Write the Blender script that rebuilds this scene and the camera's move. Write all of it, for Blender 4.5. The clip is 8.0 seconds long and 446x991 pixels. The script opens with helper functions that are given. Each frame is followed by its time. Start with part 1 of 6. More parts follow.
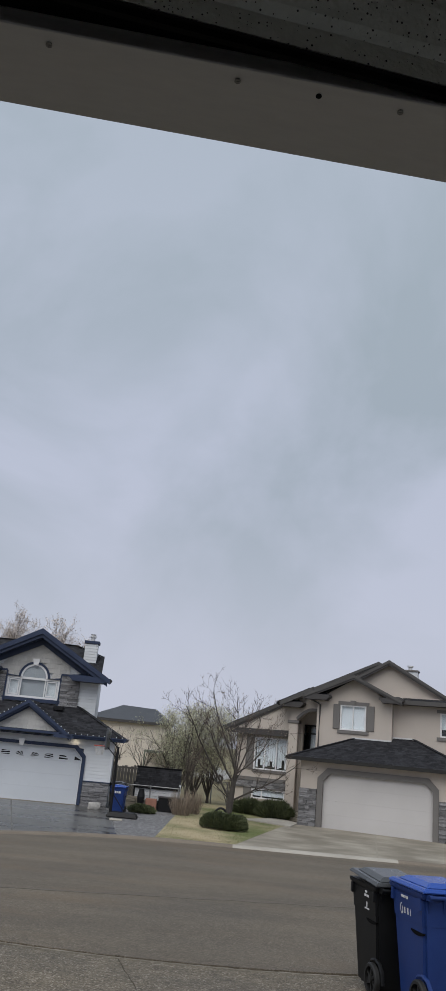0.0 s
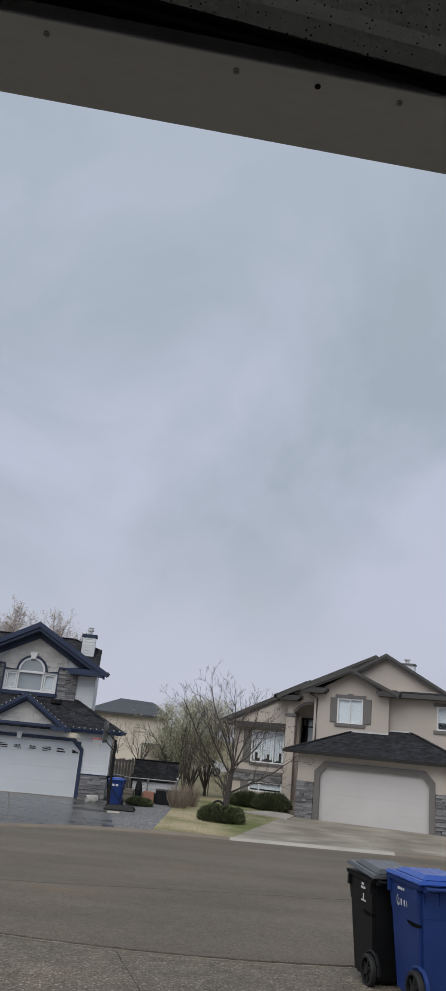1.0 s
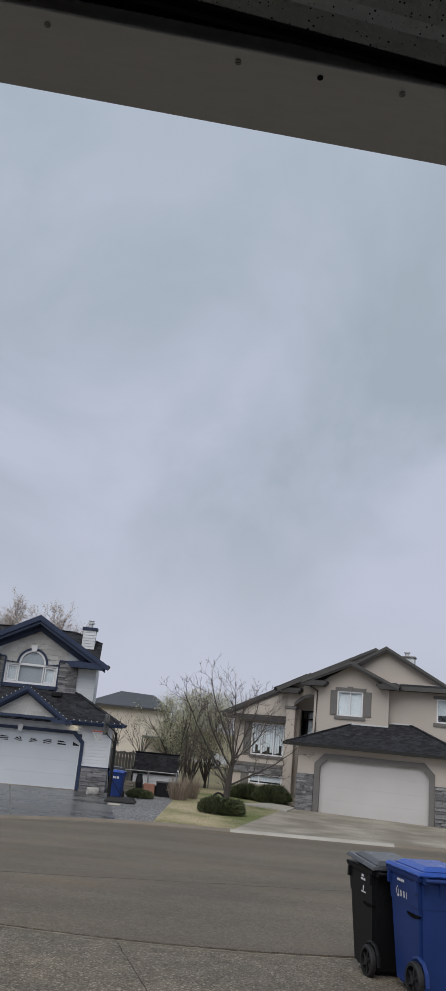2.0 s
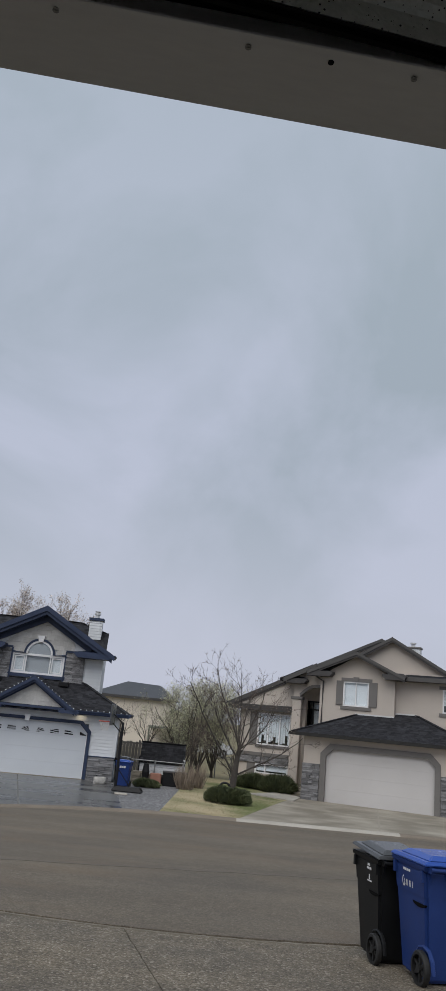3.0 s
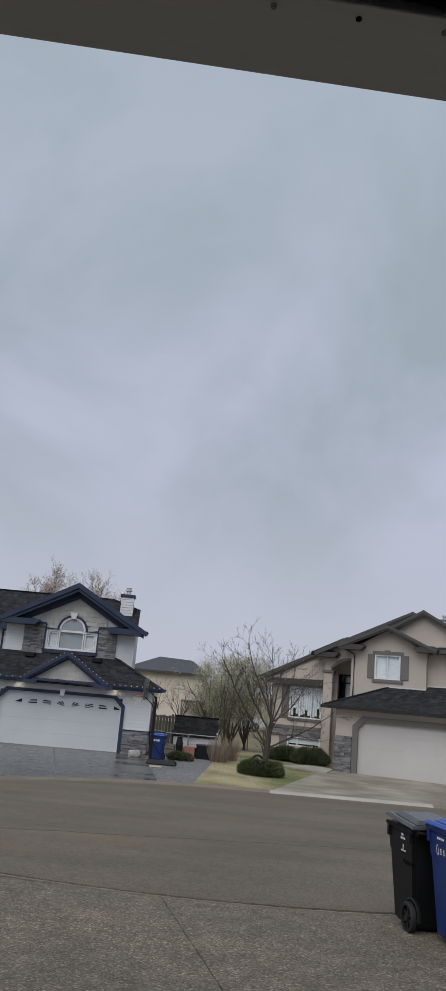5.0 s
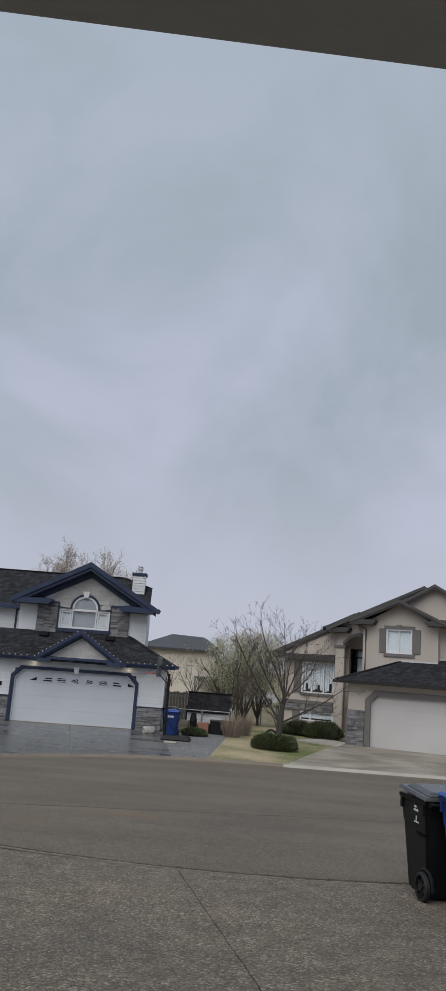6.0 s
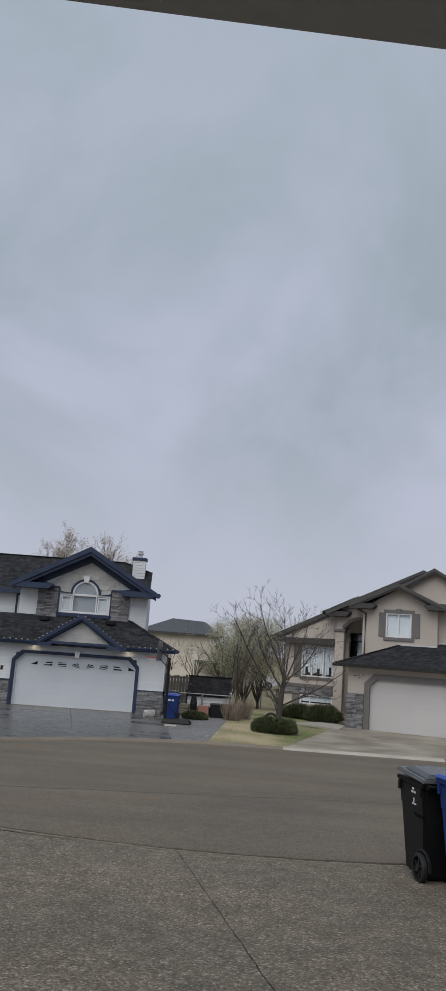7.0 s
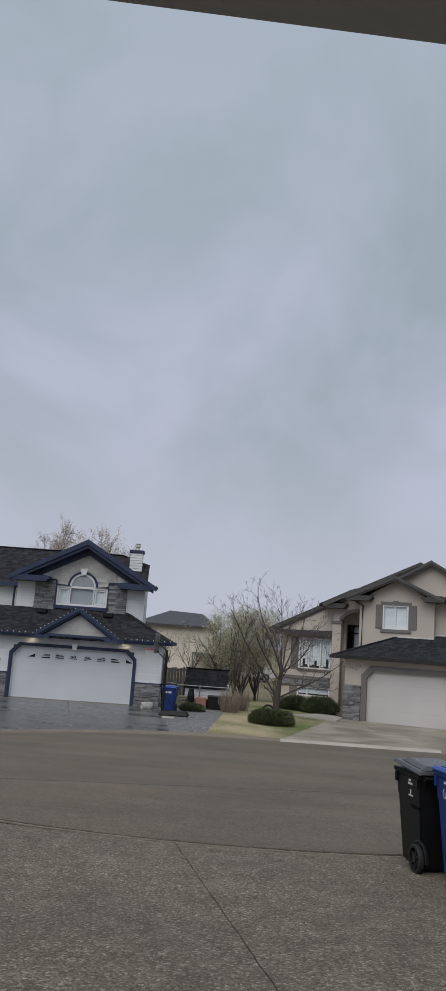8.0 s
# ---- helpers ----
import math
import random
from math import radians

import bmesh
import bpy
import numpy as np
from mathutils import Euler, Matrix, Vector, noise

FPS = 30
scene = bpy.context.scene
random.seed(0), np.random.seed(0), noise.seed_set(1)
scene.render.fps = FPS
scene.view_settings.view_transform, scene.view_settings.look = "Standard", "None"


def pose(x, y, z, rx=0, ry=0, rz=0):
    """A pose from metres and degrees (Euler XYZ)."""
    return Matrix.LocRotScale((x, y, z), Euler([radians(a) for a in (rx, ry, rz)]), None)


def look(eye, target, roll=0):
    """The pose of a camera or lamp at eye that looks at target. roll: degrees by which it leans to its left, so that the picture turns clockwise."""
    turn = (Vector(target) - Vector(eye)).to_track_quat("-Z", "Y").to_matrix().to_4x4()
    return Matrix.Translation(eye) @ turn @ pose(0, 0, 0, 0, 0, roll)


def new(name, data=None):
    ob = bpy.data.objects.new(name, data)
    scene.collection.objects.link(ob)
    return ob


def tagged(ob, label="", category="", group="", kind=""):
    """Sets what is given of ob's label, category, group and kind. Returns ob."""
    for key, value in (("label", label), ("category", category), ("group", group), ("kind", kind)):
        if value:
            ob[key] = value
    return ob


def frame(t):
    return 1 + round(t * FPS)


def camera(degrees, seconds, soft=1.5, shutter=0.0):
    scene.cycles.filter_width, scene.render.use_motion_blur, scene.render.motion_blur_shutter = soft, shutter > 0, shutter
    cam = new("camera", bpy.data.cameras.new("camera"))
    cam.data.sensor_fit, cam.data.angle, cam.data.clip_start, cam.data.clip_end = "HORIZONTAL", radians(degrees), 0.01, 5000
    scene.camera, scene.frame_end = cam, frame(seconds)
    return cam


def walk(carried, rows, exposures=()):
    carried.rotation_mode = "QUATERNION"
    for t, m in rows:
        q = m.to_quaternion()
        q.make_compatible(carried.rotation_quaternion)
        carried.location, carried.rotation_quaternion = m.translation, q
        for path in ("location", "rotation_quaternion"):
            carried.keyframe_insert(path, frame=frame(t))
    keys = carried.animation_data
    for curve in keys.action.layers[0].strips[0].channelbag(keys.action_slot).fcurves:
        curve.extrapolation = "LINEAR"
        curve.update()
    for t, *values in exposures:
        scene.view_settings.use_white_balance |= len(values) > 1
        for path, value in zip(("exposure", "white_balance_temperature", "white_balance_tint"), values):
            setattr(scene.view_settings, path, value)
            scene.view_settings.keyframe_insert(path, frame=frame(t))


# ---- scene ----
# ---- camera and its walk: a phone held just inside an open garage door ----
PATH = [
    (0.0, -0.0000, 0.0000, 1.6000, -0.000, 17.748, -5.228),
    (0.5, 0.0007, 0.0024, 1.6010, -0.162, 17.503, -5.259),
    (1.0, -0.0005, 0.0011, 1.5992, -0.188, 17.303, -5.214),
    (1.5, -0.0008, 0.0012, 1.5995, -0.244, 17.090, -5.168),
    (3.0, -0.0057, 0.0038, 1.5980, 0.261, 16.102, -5.274),
    (3.5, -0.0061, 0.0067, 1.5993, 0.547, 15.754, -5.289),
    (4.0, -0.0074, 0.0067, 1.5978, 0.888, 15.426, -5.462),
    (4.5, -0.0079, 0.0055, 1.5947, 1.565, 14.970, -5.453),
    (5.0, -0.0090, 0.0047, 1.5920, 2.520, 14.131, -4.870),
    (6.5, 0.0004, 0.0044, 1.5952, 3.505, 11.753, -4.080),
    (7.0, 0.0096, 0.0063, 1.5950, 3.463, 11.287, -4.062),
    (7.5, 0.0071, 0.0067, 1.5993, 3.341, 10.928, -4.075),
    (8.0, 0.0086, 0.0096, 1.6031, 3.270, 10.735, -3.958),
]
cam = camera(31.78, 8.0, soft=1.05)
walk(cam, [(t, pose(x, y, z, 90 + pitch, roll, yaw)) for t, x, y, z, yaw, pitch, roll in PATH],
     exposures=[(0.0, 0.26), (3.0, 0.24), (4.5, 0.19), (6.5, 0.17), (8.0, 0.15)])

# ---- overcast daylight ----
SUN_EL, SUN_AZ = 52.0, 200.0
world = bpy.data.worlds.new("overcast_sky")
scene.world = world
world.use_nodes = True
wn, wl = world.node_tree.nodes, world.node_tree.links
wn.clear()
sky = wn.new("ShaderNodeTexSky")
sky.sky_type, sky.sun_disc = "NISHITA", False
sky.sun_elevation, sky.sun_rotation = radians(SUN_EL), radians(SUN_AZ)
sky.dust_density, sky.ozone_density = 4.0, 1.0
skybg = wn.new("ShaderNodeBackground")
skybg.inputs["Strength"].default_value = 0.06
wl.new(sky.outputs[0], skybg.inputs["Color"])
coord = wn.new("ShaderNodeTexCoord")
stretch = wn.new("ShaderNodeMapping")
stretch.inputs["Scale"].default_value = (-1.0, 1.0, 1.25)
stretch.inputs["Location"].default_value = (0.35, 0.1, 0.2)
wl.new(coord.outputs["Generated"], stretch.inputs["Vector"])
big = wn.new("ShaderNodeTexNoise")
big.inputs["Scale"].default_value, big.inputs["Detail"].default_value = 2.9, 6.0
big.inputs["Roughness"].default_value, big.inputs["Distortion"].default_value = 0.52, 0.35
wl.new(stretch.outputs[0], big.inputs["Vector"])
cloud = wn.new("ShaderNodeValToRGB")
cloud.color_ramp.elements[0].position, cloud.color_ramp.elements[1].position = 0.38, 0.62
cloud.color_ramp.elements[0].color = (0.325, 0.378, 0.441, 1)
cloud.color_ramp.elements[1].color = (0.450, 0.488, 0.597, 1)
wl.new(big.outputs["Fac"], cloud.inputs["Fac"])
# paler, faintly lilac haze low over the roofs
height = wn.new("ShaderNodeSeparateXYZ")
wl.new(coord.outputs["Generated"], height.inputs[0])
low = wn.new("ShaderNodeMapRange")
low.interpolation_type = "SMOOTHSTEP"
low.inputs[1].default_value, low.inputs[2].default_value = 0.02, 0.38
low.inputs[3].default_value, low.inputs[4].default_value = 0.75, 0.0
wl.new(height.outputs["Z"], low.inputs[0])
haze = wn.new("ShaderNodeMix")
haze.data_type = "RGBA"
wl.new(low.outputs[0], haze.inputs[0])
# thinner, greener grey high up
high = wn.new("ShaderNodeMapRange")
high.interpolation_type = "SMOOTHSTEP"
high.inputs[1].default_value, high.inputs[2].default_value = 0.28, 0.75
high.inputs[3].default_value, high.inputs[4].default_value = 0.0, 0.6
wl.new(height.outputs["Z"], high.inputs[0])
upper = wn.new("ShaderNodeMix")
upper.data_type = "RGBA"
wl.new(high.outputs[0], upper.inputs[0])
wl.new(cloud.outputs[0], upper.inputs[6])
upper.inputs[7].default_value = (0.352, 0.418, 0.476, 1)
wl.new(upper.outputs[2], haze.inputs[6])
haze.inputs[7].default_value = (0.500, 0.520, 0.618, 1)
cloudbg = wn.new("ShaderNodeBackground")
cloudbg.inputs["Strength"].default_value = 0.95
wl.new(haze.outputs[2], cloudbg.inputs["Color"])
deck = wn.new("ShaderNodeMixShader")
deck.inputs[0].default_value = 0.94
wl.new(skybg.outputs[0], deck.inputs[1])
wl.new(cloudbg.outputs[0], deck.inputs[2])
wout = wn.new("ShaderNodeOutputWorld")
wl.new(deck.outputs[0], wout.inputs["Surface"])

sun = new("sun", bpy.data.lights.new("sun", "SUN"))
sun.data.energy, sun.data.angle, sun.data.color = 1.5, radians(60), (1.0, 0.97, 0.93)
az = radians(SUN_AZ)
sun.matrix_world = look((0, 0, 50), (-math.sin(az) * 50, -math.cos(az) * 50, 50 - 50 * math.tan(radians(SUN_EL))))


# ---- materials ----
def material(name, dark, light, rough=0.7, coarse=1.5, fine=40.0, bump=0.15, metal=0.0, vary=0.0, island=0.0,
             rough_spread=0.12, squash=(1, 1, 1), depth=0.01, fine_mix=0.45, spec=0.5, edge=(0.33, 0.67), shift=(0, 0, 0)):
    """Two scales of noise between two colours, with grain relief; vary: brightness spread from piece to piece."""
    m = bpy.data.materials.new(name)
    m.use_nodes = True
    n, l = m.node_tree.nodes, m.node_tree.links
    bsdf = n["Principled BSDF"]
    tc = n.new("ShaderNodeTexCoord")
    mp = n.new("ShaderNodeMapping")
    mp.inputs["Scale"].default_value = squash
    mp.inputs["Location"].default_value = shift
    l.new(tc.outputs["Object"], mp.inputs["Vector"])
    a = n.new("ShaderNodeTexNoise")
    a.inputs["Scale"].default_value, a.inputs["Detail"].default_value = coarse, 5
    b = n.new("ShaderNodeTexNoise")
    b.inputs["Scale"].default_value, b.inputs["Detail"].default_value = fine, 3
    l.new(mp.outputs[0], a.inputs["Vector"])
    l.new(mp.outputs[0], b.inputs["Vector"])
    mix = n.new("ShaderNodeMix")
    mix.inputs[0].default_value = fine_mix
    l.new(a.outputs["Fac"], mix.inputs[2])
    l.new(b.outputs["Fac"], mix.inputs[3])
    ramp = n.new("ShaderNodeValToRGB")
    ramp.color_ramp.elements[0].position, ramp.color_ramp.elements[1].position = edge
    ramp.color_ramp.elements[0].color, ramp.color_ramp.elements[1].color = (*dark, 1), (*light, 1)
    l.new(mix.outputs[0], ramp.inputs["Fac"])
    col = ramp.outputs[0]
    if vary or island:
        src = n.new("ShaderNodeObjectInfo").outputs["Random"] if vary else n.new("ShaderNodeNewGeometry").outputs["Random Per Island"]
        rng = n.new("ShaderNodeMapRange")
        s = vary or island
        rng.inputs[3].default_value, rng.inputs[4].default_value = 1 - s, 1 + s
        l.new(src, rng.inputs[0])
        hs = n.new("ShaderNodeHueSaturation")
        l.new(col, hs.inputs["Color"])
        l.new(rng.outputs[0], hs.inputs["Value"])
        col = hs.outputs[0]
    l.new(col, bsdf.inputs["Base Color"])
    rr = n.new("ShaderNodeMapRange")
    rr.inputs[3].default_value, rr.inputs[4].default_value = max(0.02, rough - rough_spread), min(1, rough + rough_spread)
    l.new(a.outputs["Fac"], rr.inputs[0])
    l.new(rr.outputs[0], bsdf.inputs["Roughness"])
    bsdf.inputs["Metallic"].default_value = metal
    bsdf.inputs["Specular IOR Level"].default_value = spec
    if bump:
        bp = n.new("ShaderNodeBump")
        bp.inputs["Strength"].default_value, bp.inputs["Distance"].default_value = bump, depth
        l.new(b.outputs["Fac"], bp.inputs["Height"])
        l.new(bp.outputs[0], bsdf.inputs["Normal"])
    return m


def pebbled(name, stops, rough, scale, stain, bump, streak=0.0, rust=0.0, blotch=0.0):
    """Concrete or asphalt with visible stones, broad stains and a rough face."""
    m = bpy.data.materials.new(name)
    m.use_nodes = True
    n, l = m.node_tree.nodes, m.node_tree.links
    bsdf = n["Principled BSDF"]
    tc = n.new("ShaderNodeTexCoord")
    vor = n.new("ShaderNodeTexVoronoi")
    vor.inputs["Scale"].default_value = scale
    l.new(tc.outputs["Object"], vor.inputs["Vector"])
    sep = n.new("ShaderNodeSeparateColor")
    l.new(vor.outputs["Color"], sep.inputs[0])
    ramp = n.new("ShaderNodeValToRGB")
    els = ramp.color_ramp.elements
    while len(els) < len(stops):
        els.new(0.5)
    for e, (p, c) in zip(els, stops):
        e.position, e.color = p, (*c, 1)
    l.new(sep.outputs[0], ramp.inputs["Fac"])
    big_noise = n.new("ShaderNodeTexNoise")
    big_noise.inputs["Scale"].default_value, big_noise.inputs["Detail"].default_value = stain[0], 6
    l.new(tc.outputs["Object"], big_noise.inputs["Vector"])
    rng = n.new("ShaderNodeMapRange")
    rng.inputs[1].default_value, rng.inputs[2].default_value = 0.3, 0.7
    rng.inputs[3].default_value, rng.inputs[4].default_value = 1 - stain[1], 1 + stain[1]
    l.new(big_noise.outputs["Fac"], rng.inputs[0])
    hs = n.new("ShaderNodeHueSaturation")
    l.new(ramp.outputs[0], hs.inputs["Color"])
    value = rng.outputs[0]
    if streak:
        mp = n.new("ShaderNodeMapping")
        mp.inputs["Scale"].default_value = (0.09, 0.45, 1)
        mp.inputs["Rotation"].default_value = (0, 0, 0.06)
        l.new(tc.outputs["Object"], mp.inputs["Vector"])
        st = n.new("ShaderNodeTexNoise")
        st.inputs["Scale"].default_value, st.inputs["Detail"].default_value = 1.6, 5
        l.new(mp.outputs[0], st.inputs["Vector"])
        sr = n.new("ShaderNodeMapRange")
        sr.inputs[1].default_value, sr.inputs[2].default_value = 0.34, 0.62
        sr.inputs[3].default_value, sr.inputs[4].default_value = 1 - streak, 1 + streak * 0.5
        l.new(st.outputs["Fac"], sr.inputs[0])
        mu = n.new("ShaderNodeMath")
        mu.operation = "MULTIPLY"
        l.new(value, mu.inputs[0])
        l.new(sr.outputs[0], mu.inputs[1])
        value = mu.outputs[0]
    if blotch:
        bl = n.new("ShaderNodeTexNoise")
        bl.inputs["Scale"].default_value, bl.inputs["Detail"].default_value = 4.5, 6
        l.new(tc.outputs["Object"], bl.inputs["Vector"])
        br = n.new("ShaderNodeMapRange")
        br.inputs[1].default_value, br.inputs[2].default_value = 0.36, 0.64
        br.inputs[3].default_value, br.inputs[4].default_value = 1 - blotch, 1 + blotch
        l.new(bl.outputs["Fac"], br.inputs[0])
        mb = n.new("ShaderNodeMath")
        mb.operation = "MULTIPLY"
        l.new(value, mb.inputs[0])
        l.new(br.outputs[0], mb.inputs[1])
        value = mb.outputs[0]
    l.new(value, hs.inputs["Value"])
    shade = hs.outputs[0]
    if rust:
        rm = n.new("ShaderNodeMapping")
        rm.inputs["Scale"].default_value = (0.32, 0.75, 1)
        rm.inputs["Location"].default_value = (3.1, 1.4, 0)
        l.new(tc.outputs["Object"], rm.inputs["Vector"])
        rn = n.new("ShaderNodeTexNoise")
        rn.inputs["Scale"].default_value, rn.inputs["Detail"].default_value = 1.1, 7
        l.new(rm.outputs[0], rn.inputs["Vector"])
        rk = n.new("ShaderNodeMapRange")
        rk.inputs[1].default_value, rk.inputs[2].default_value = 0.52, 0.74
        rk.inputs[3].default_value, rk.inputs[4].default_value = 0.0, rust
        l.new(rn.outputs["Fac"], rk.inputs[0])
        mr = n.new("ShaderNodeMix")
        mr.data_type = "RGBA"
        l.new(rk.outputs[0], mr.inputs[0])
        l.new(shade, mr.inputs[6])
        mr.inputs[7].default_value = (0.165, 0.118, 0.076, 1)
        shade = mr.outputs[2]
    l.new(shade, bsdf.inputs["Base Color"])
    rr = n.new("ShaderNodeMapRange")
    rr.inputs[1].default_value, rr.inputs[2].default_value = 0.35, 0.65
    rr.inputs[3].default_value, rr.inputs[4].default_value = rough
    l.new(big_noise.outputs["Fac"], rr.inputs[0])
    l.new(rr.outputs[0], bsdf.inputs["Roughness"])
    bp = n.new("ShaderNodeBump")
    bp.inputs["Strength"].default_value, bp.inputs["Distance"].default_value = bump, 0.006
    bp.invert = True
    l.new(vor.outputs["Distance"], bp.inputs["Height"])
    l.new(bp.outputs[0], bsdf.inputs["Normal"])
    return m


def glass(name, tint=(0.8, 0.85, 0.88), rough=0.03):
    m = bpy.data.materials.new(name)
    m.use_nodes = True
    b = m.node_tree.nodes["Principled BSDF"]
    b.inputs["Base Color"].default_value = (*tint, 1)
    b.inputs["Roughness"].default_value = rough
    b.inputs["Transmission Weight"].default_value = 1.0
    b.inputs["IOR"].default_value = 1.5
    return m


ASPHALT = pebbled("old_asphalt", [(0.0, (0.090, 0.073, 0.053)), (0.5, (0.131, 0.108, 0.08)), (0.93, (0.17, 0.142, 0.108)), (1.0, (0.23, 0.2, 0.165))],
                  (0.8, 0.98), 70, (0.45, 0.15), 0.3, 0.16, 0.6, 0.06)
AGGREGATE = pebbled("exposed_aggregate", [(0.0, (0.074, 0.058, 0.040)), (0.5, (0.134, 0.111, 0.080)), (0.86, (0.18, 0.152, 0.114)), (1.0, (0.31, 0.276, 0.227))],
                    (0.7, 0.95), 64, (0.55, 0.2), 0.7, blotch=0.16)
GRAVEL = pebbled("grey_gravel", [(0.0, (0.08, 0.078, 0.08)), (0.5, (0.15, 0.147, 0.15)), (1.0, (0.30, 0.295, 0.30))], (0.8, 0.95), 24, (0.6, 0.15), 1.0)
CONCRETE = material("damp_concrete", (0.20, 0.175, 0.134), (0.36, 0.325, 0.268), 0.7, 0.9, 30, 0.15, rough_spread=0.3, squash=(0.8, 1.0, 1), fine_mix=0.12, edge=(0.40, 0.66))
KERB = material("kerb_concrete", (0.32, 0.29, 0.25), (0.46, 0.43, 0.38), 0.85, 1.2, 30, 0.2)
# unseen floor, paler than the other concrete to bounce light onto header and door
GARAGE_FLOOR = material("pale_bounce_slab", (0.40, 0.385, 0.36), (0.52, 0.505, 0.475), 0.6, 0.8, 30, 0.1)
GUTTER_PAN = material("dirty_gutter_concrete", (0.13, 0.11, 0.09), (0.24, 0.21, 0.175), 0.85, 0.8, 30, 0.2)
WET = material("wet_concrete", (0.055, 0.055, 0.056), (0.165, 0.163, 0.161), 0.3, 0.9, 20, 0.05, rough_spread=0.28, squash=(0.45, 1.5, 1), fine_mix=0.12, edge=(0.40, 0.66))
LAWN = material("spring_lawn", (0.13, 0.155, 0.05), (0.44, 0.365, 0.235), 0.95, 0.42, 30, 0.8, depth=0.03, fine_mix=0.2, edge=(0.36, 0.6), shift=(1.9, 5.4, 0))
EARTH = material("rough_grass_ground", (0.11, 0.10, 0.05), (0.26, 0.22, 0.12), 0.95, 0.2, 12, 0.5, depth=0.03)
STUCCO = material("beige_stucco", (0.49, 0.435, 0.385), (0.55, 0.49, 0.435), 0.9, 0.7, 90, 0.35, fine_mix=0.3)
TAUPE = material("taupe_trim", (0.14, 0.13, 0.125), (0.175, 0.165, 0.155), 0.6, 2, 60, 0.1)
# dark taupe trim colour; it also paints the shade under roof edges
SOFFIT = material("dark_taupe_and_shade", (0.05, 0.047, 0.047), (0.07, 0.066, 0.066), 0.6, 2, 60, 0.05, spec=0.3)
WHITE = material("white_paint", (0.72, 0.72, 0.73), (0.8, 0.8, 0.81), 0.45, 1.2, 50, 0.04)
DOORBLUE = material("cool_white_enamel", (0.56, 0.59, 0.63), (0.63, 0.66, 0.70), 0.45, 0.8, 60, 0.05)
DOORWHITE = material("garage_door_enamel", (0.52, 0.50, 0.49), (0.58, 0.56, 0.55), 0.5, 0.8, 60, 0.05)
SIDING = material("pale_grey_siding", (0.60, 0.62, 0.64), (0.68, 0.70, 0.72), 0.6, 1.0, 40, 0.06, vary=0.04)
SHAKE = material("grey_shake", (0.44, 0.43, 0.415), (0.55, 0.54, 0.52), 0.8, 4, 50, 0.3, vary=0.12)
NAVY = material("navy_trim", (0.023, 0.034, 0.070), (0.038, 0.054, 0.102), 0.5, 2, 50, 0.05, spec=0.3)
SHINGLE_DARK = material("charcoal_shingle", (0.014, 0.014, 0.016), (0.044, 0.045, 0.052), 0.92, 3, 60, 0.5, vary=0.42, spec=0.2)
SHINGLE_DARK_J = material("charcoal_shingle_run", (0.014, 0.014, 0.016), (0.044, 0.045, 0.052), 0.92, 3, 60, 0.5, island=0.42, spec=0.2)
UNDERLAY = material("roof_underlay", (0.02, 0.02, 0.022), (0.035, 0.035, 0.038), 0.9, 3, 60, 0.3)
STONE = material("stacked_ledgestone", (0.085, 0.085, 0.09), (0.31, 0.305, 0.31), 0.85, 5, 40, 0.6, vary=0.4)
MORTAR = material("dark_joint", (0.04, 0.04, 0.04), (0.07, 0.07, 0.07), 0.95, 5, 40, 0.3)
GLASS = glass("window_glass")
ROOM = material("dark_room", (0.03, 0.03, 0.035), (0.06, 0.06, 0.065), 0.9, 1, 10, 0)
BLIND = material("pale_blind", (0.68, 0.70, 0.72), (0.8, 0.82, 0.85), 0.8, 1, 30, 0.02)
BLACK = material("black_metal", (0.006, 0.006, 0.007), (0.014, 0.014, 0.016), 0.5, 4, 60, 0.05, spec=0.25)
GARAGE_PAINT = material("white_jamb_paint", (0.64, 0.60, 0.56), (0.72, 0.68, 0.635), 0.65, 2, 60, 0.02, squash=(0.5, 2, 2))
DRYWALL = material("garage_drywall", (0.42, 0.41, 0.39), (0.5, 0.49, 0.46), 0.9, 1, 30, 0.1)
DOORSTEEL = material("garage_door_back", (0.76, 0.74, 0.65), (0.88, 0.86, 0.77), 0.7, 6, 90, 0.3)


def speckle(m, scale, reach, colour):
    """Scattered dirt specks over a material."""
    n, l = m.node_tree.nodes, m.node_tree.links
    bsdf = n["Principled BSDF"]
    old = bsdf.inputs["Base Color"].links[0].from_socket
    tc = n.new("ShaderNodeTexCoord")
    v = n.new("ShaderNodeTexVoronoi")
    v.inputs["Scale"].default_value = scale
    l.new(tc.outputs["Object"], v.inputs["Vector"])
    sep = n.new("ShaderNodeSeparateColor")
    l.new(v.outputs["Color"], sep.inputs[0])
    size = n.new("ShaderNodeMath")
    size.operation, size.inputs[1].default_value = "MULTIPLY", reach
    l.new(sep.outputs[0], size.inputs[0])
    less = n.new("ShaderNodeMath")
    less.operation = "LESS_THAN"
    l.new(v.outputs["Distance"], less.inputs[0])
    l.new(size.outputs[0], less.inputs[1])
    mx = n.new("ShaderNodeMix")
    mx.data_type = "RGBA"
    l.new(less.outputs[0], mx.inputs[0])
    l.new(old, mx.inputs[6])
    mx.inputs[7].default_value = (*colour, 1)
    l.new(mx.outputs[2], bsdf.inputs["Base Color"])


speckle(DOORSTEEL, 260, 0.26, (0.06, 0.05, 0.04))
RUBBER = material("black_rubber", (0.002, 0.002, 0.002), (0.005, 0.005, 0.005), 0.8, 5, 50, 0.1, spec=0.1)


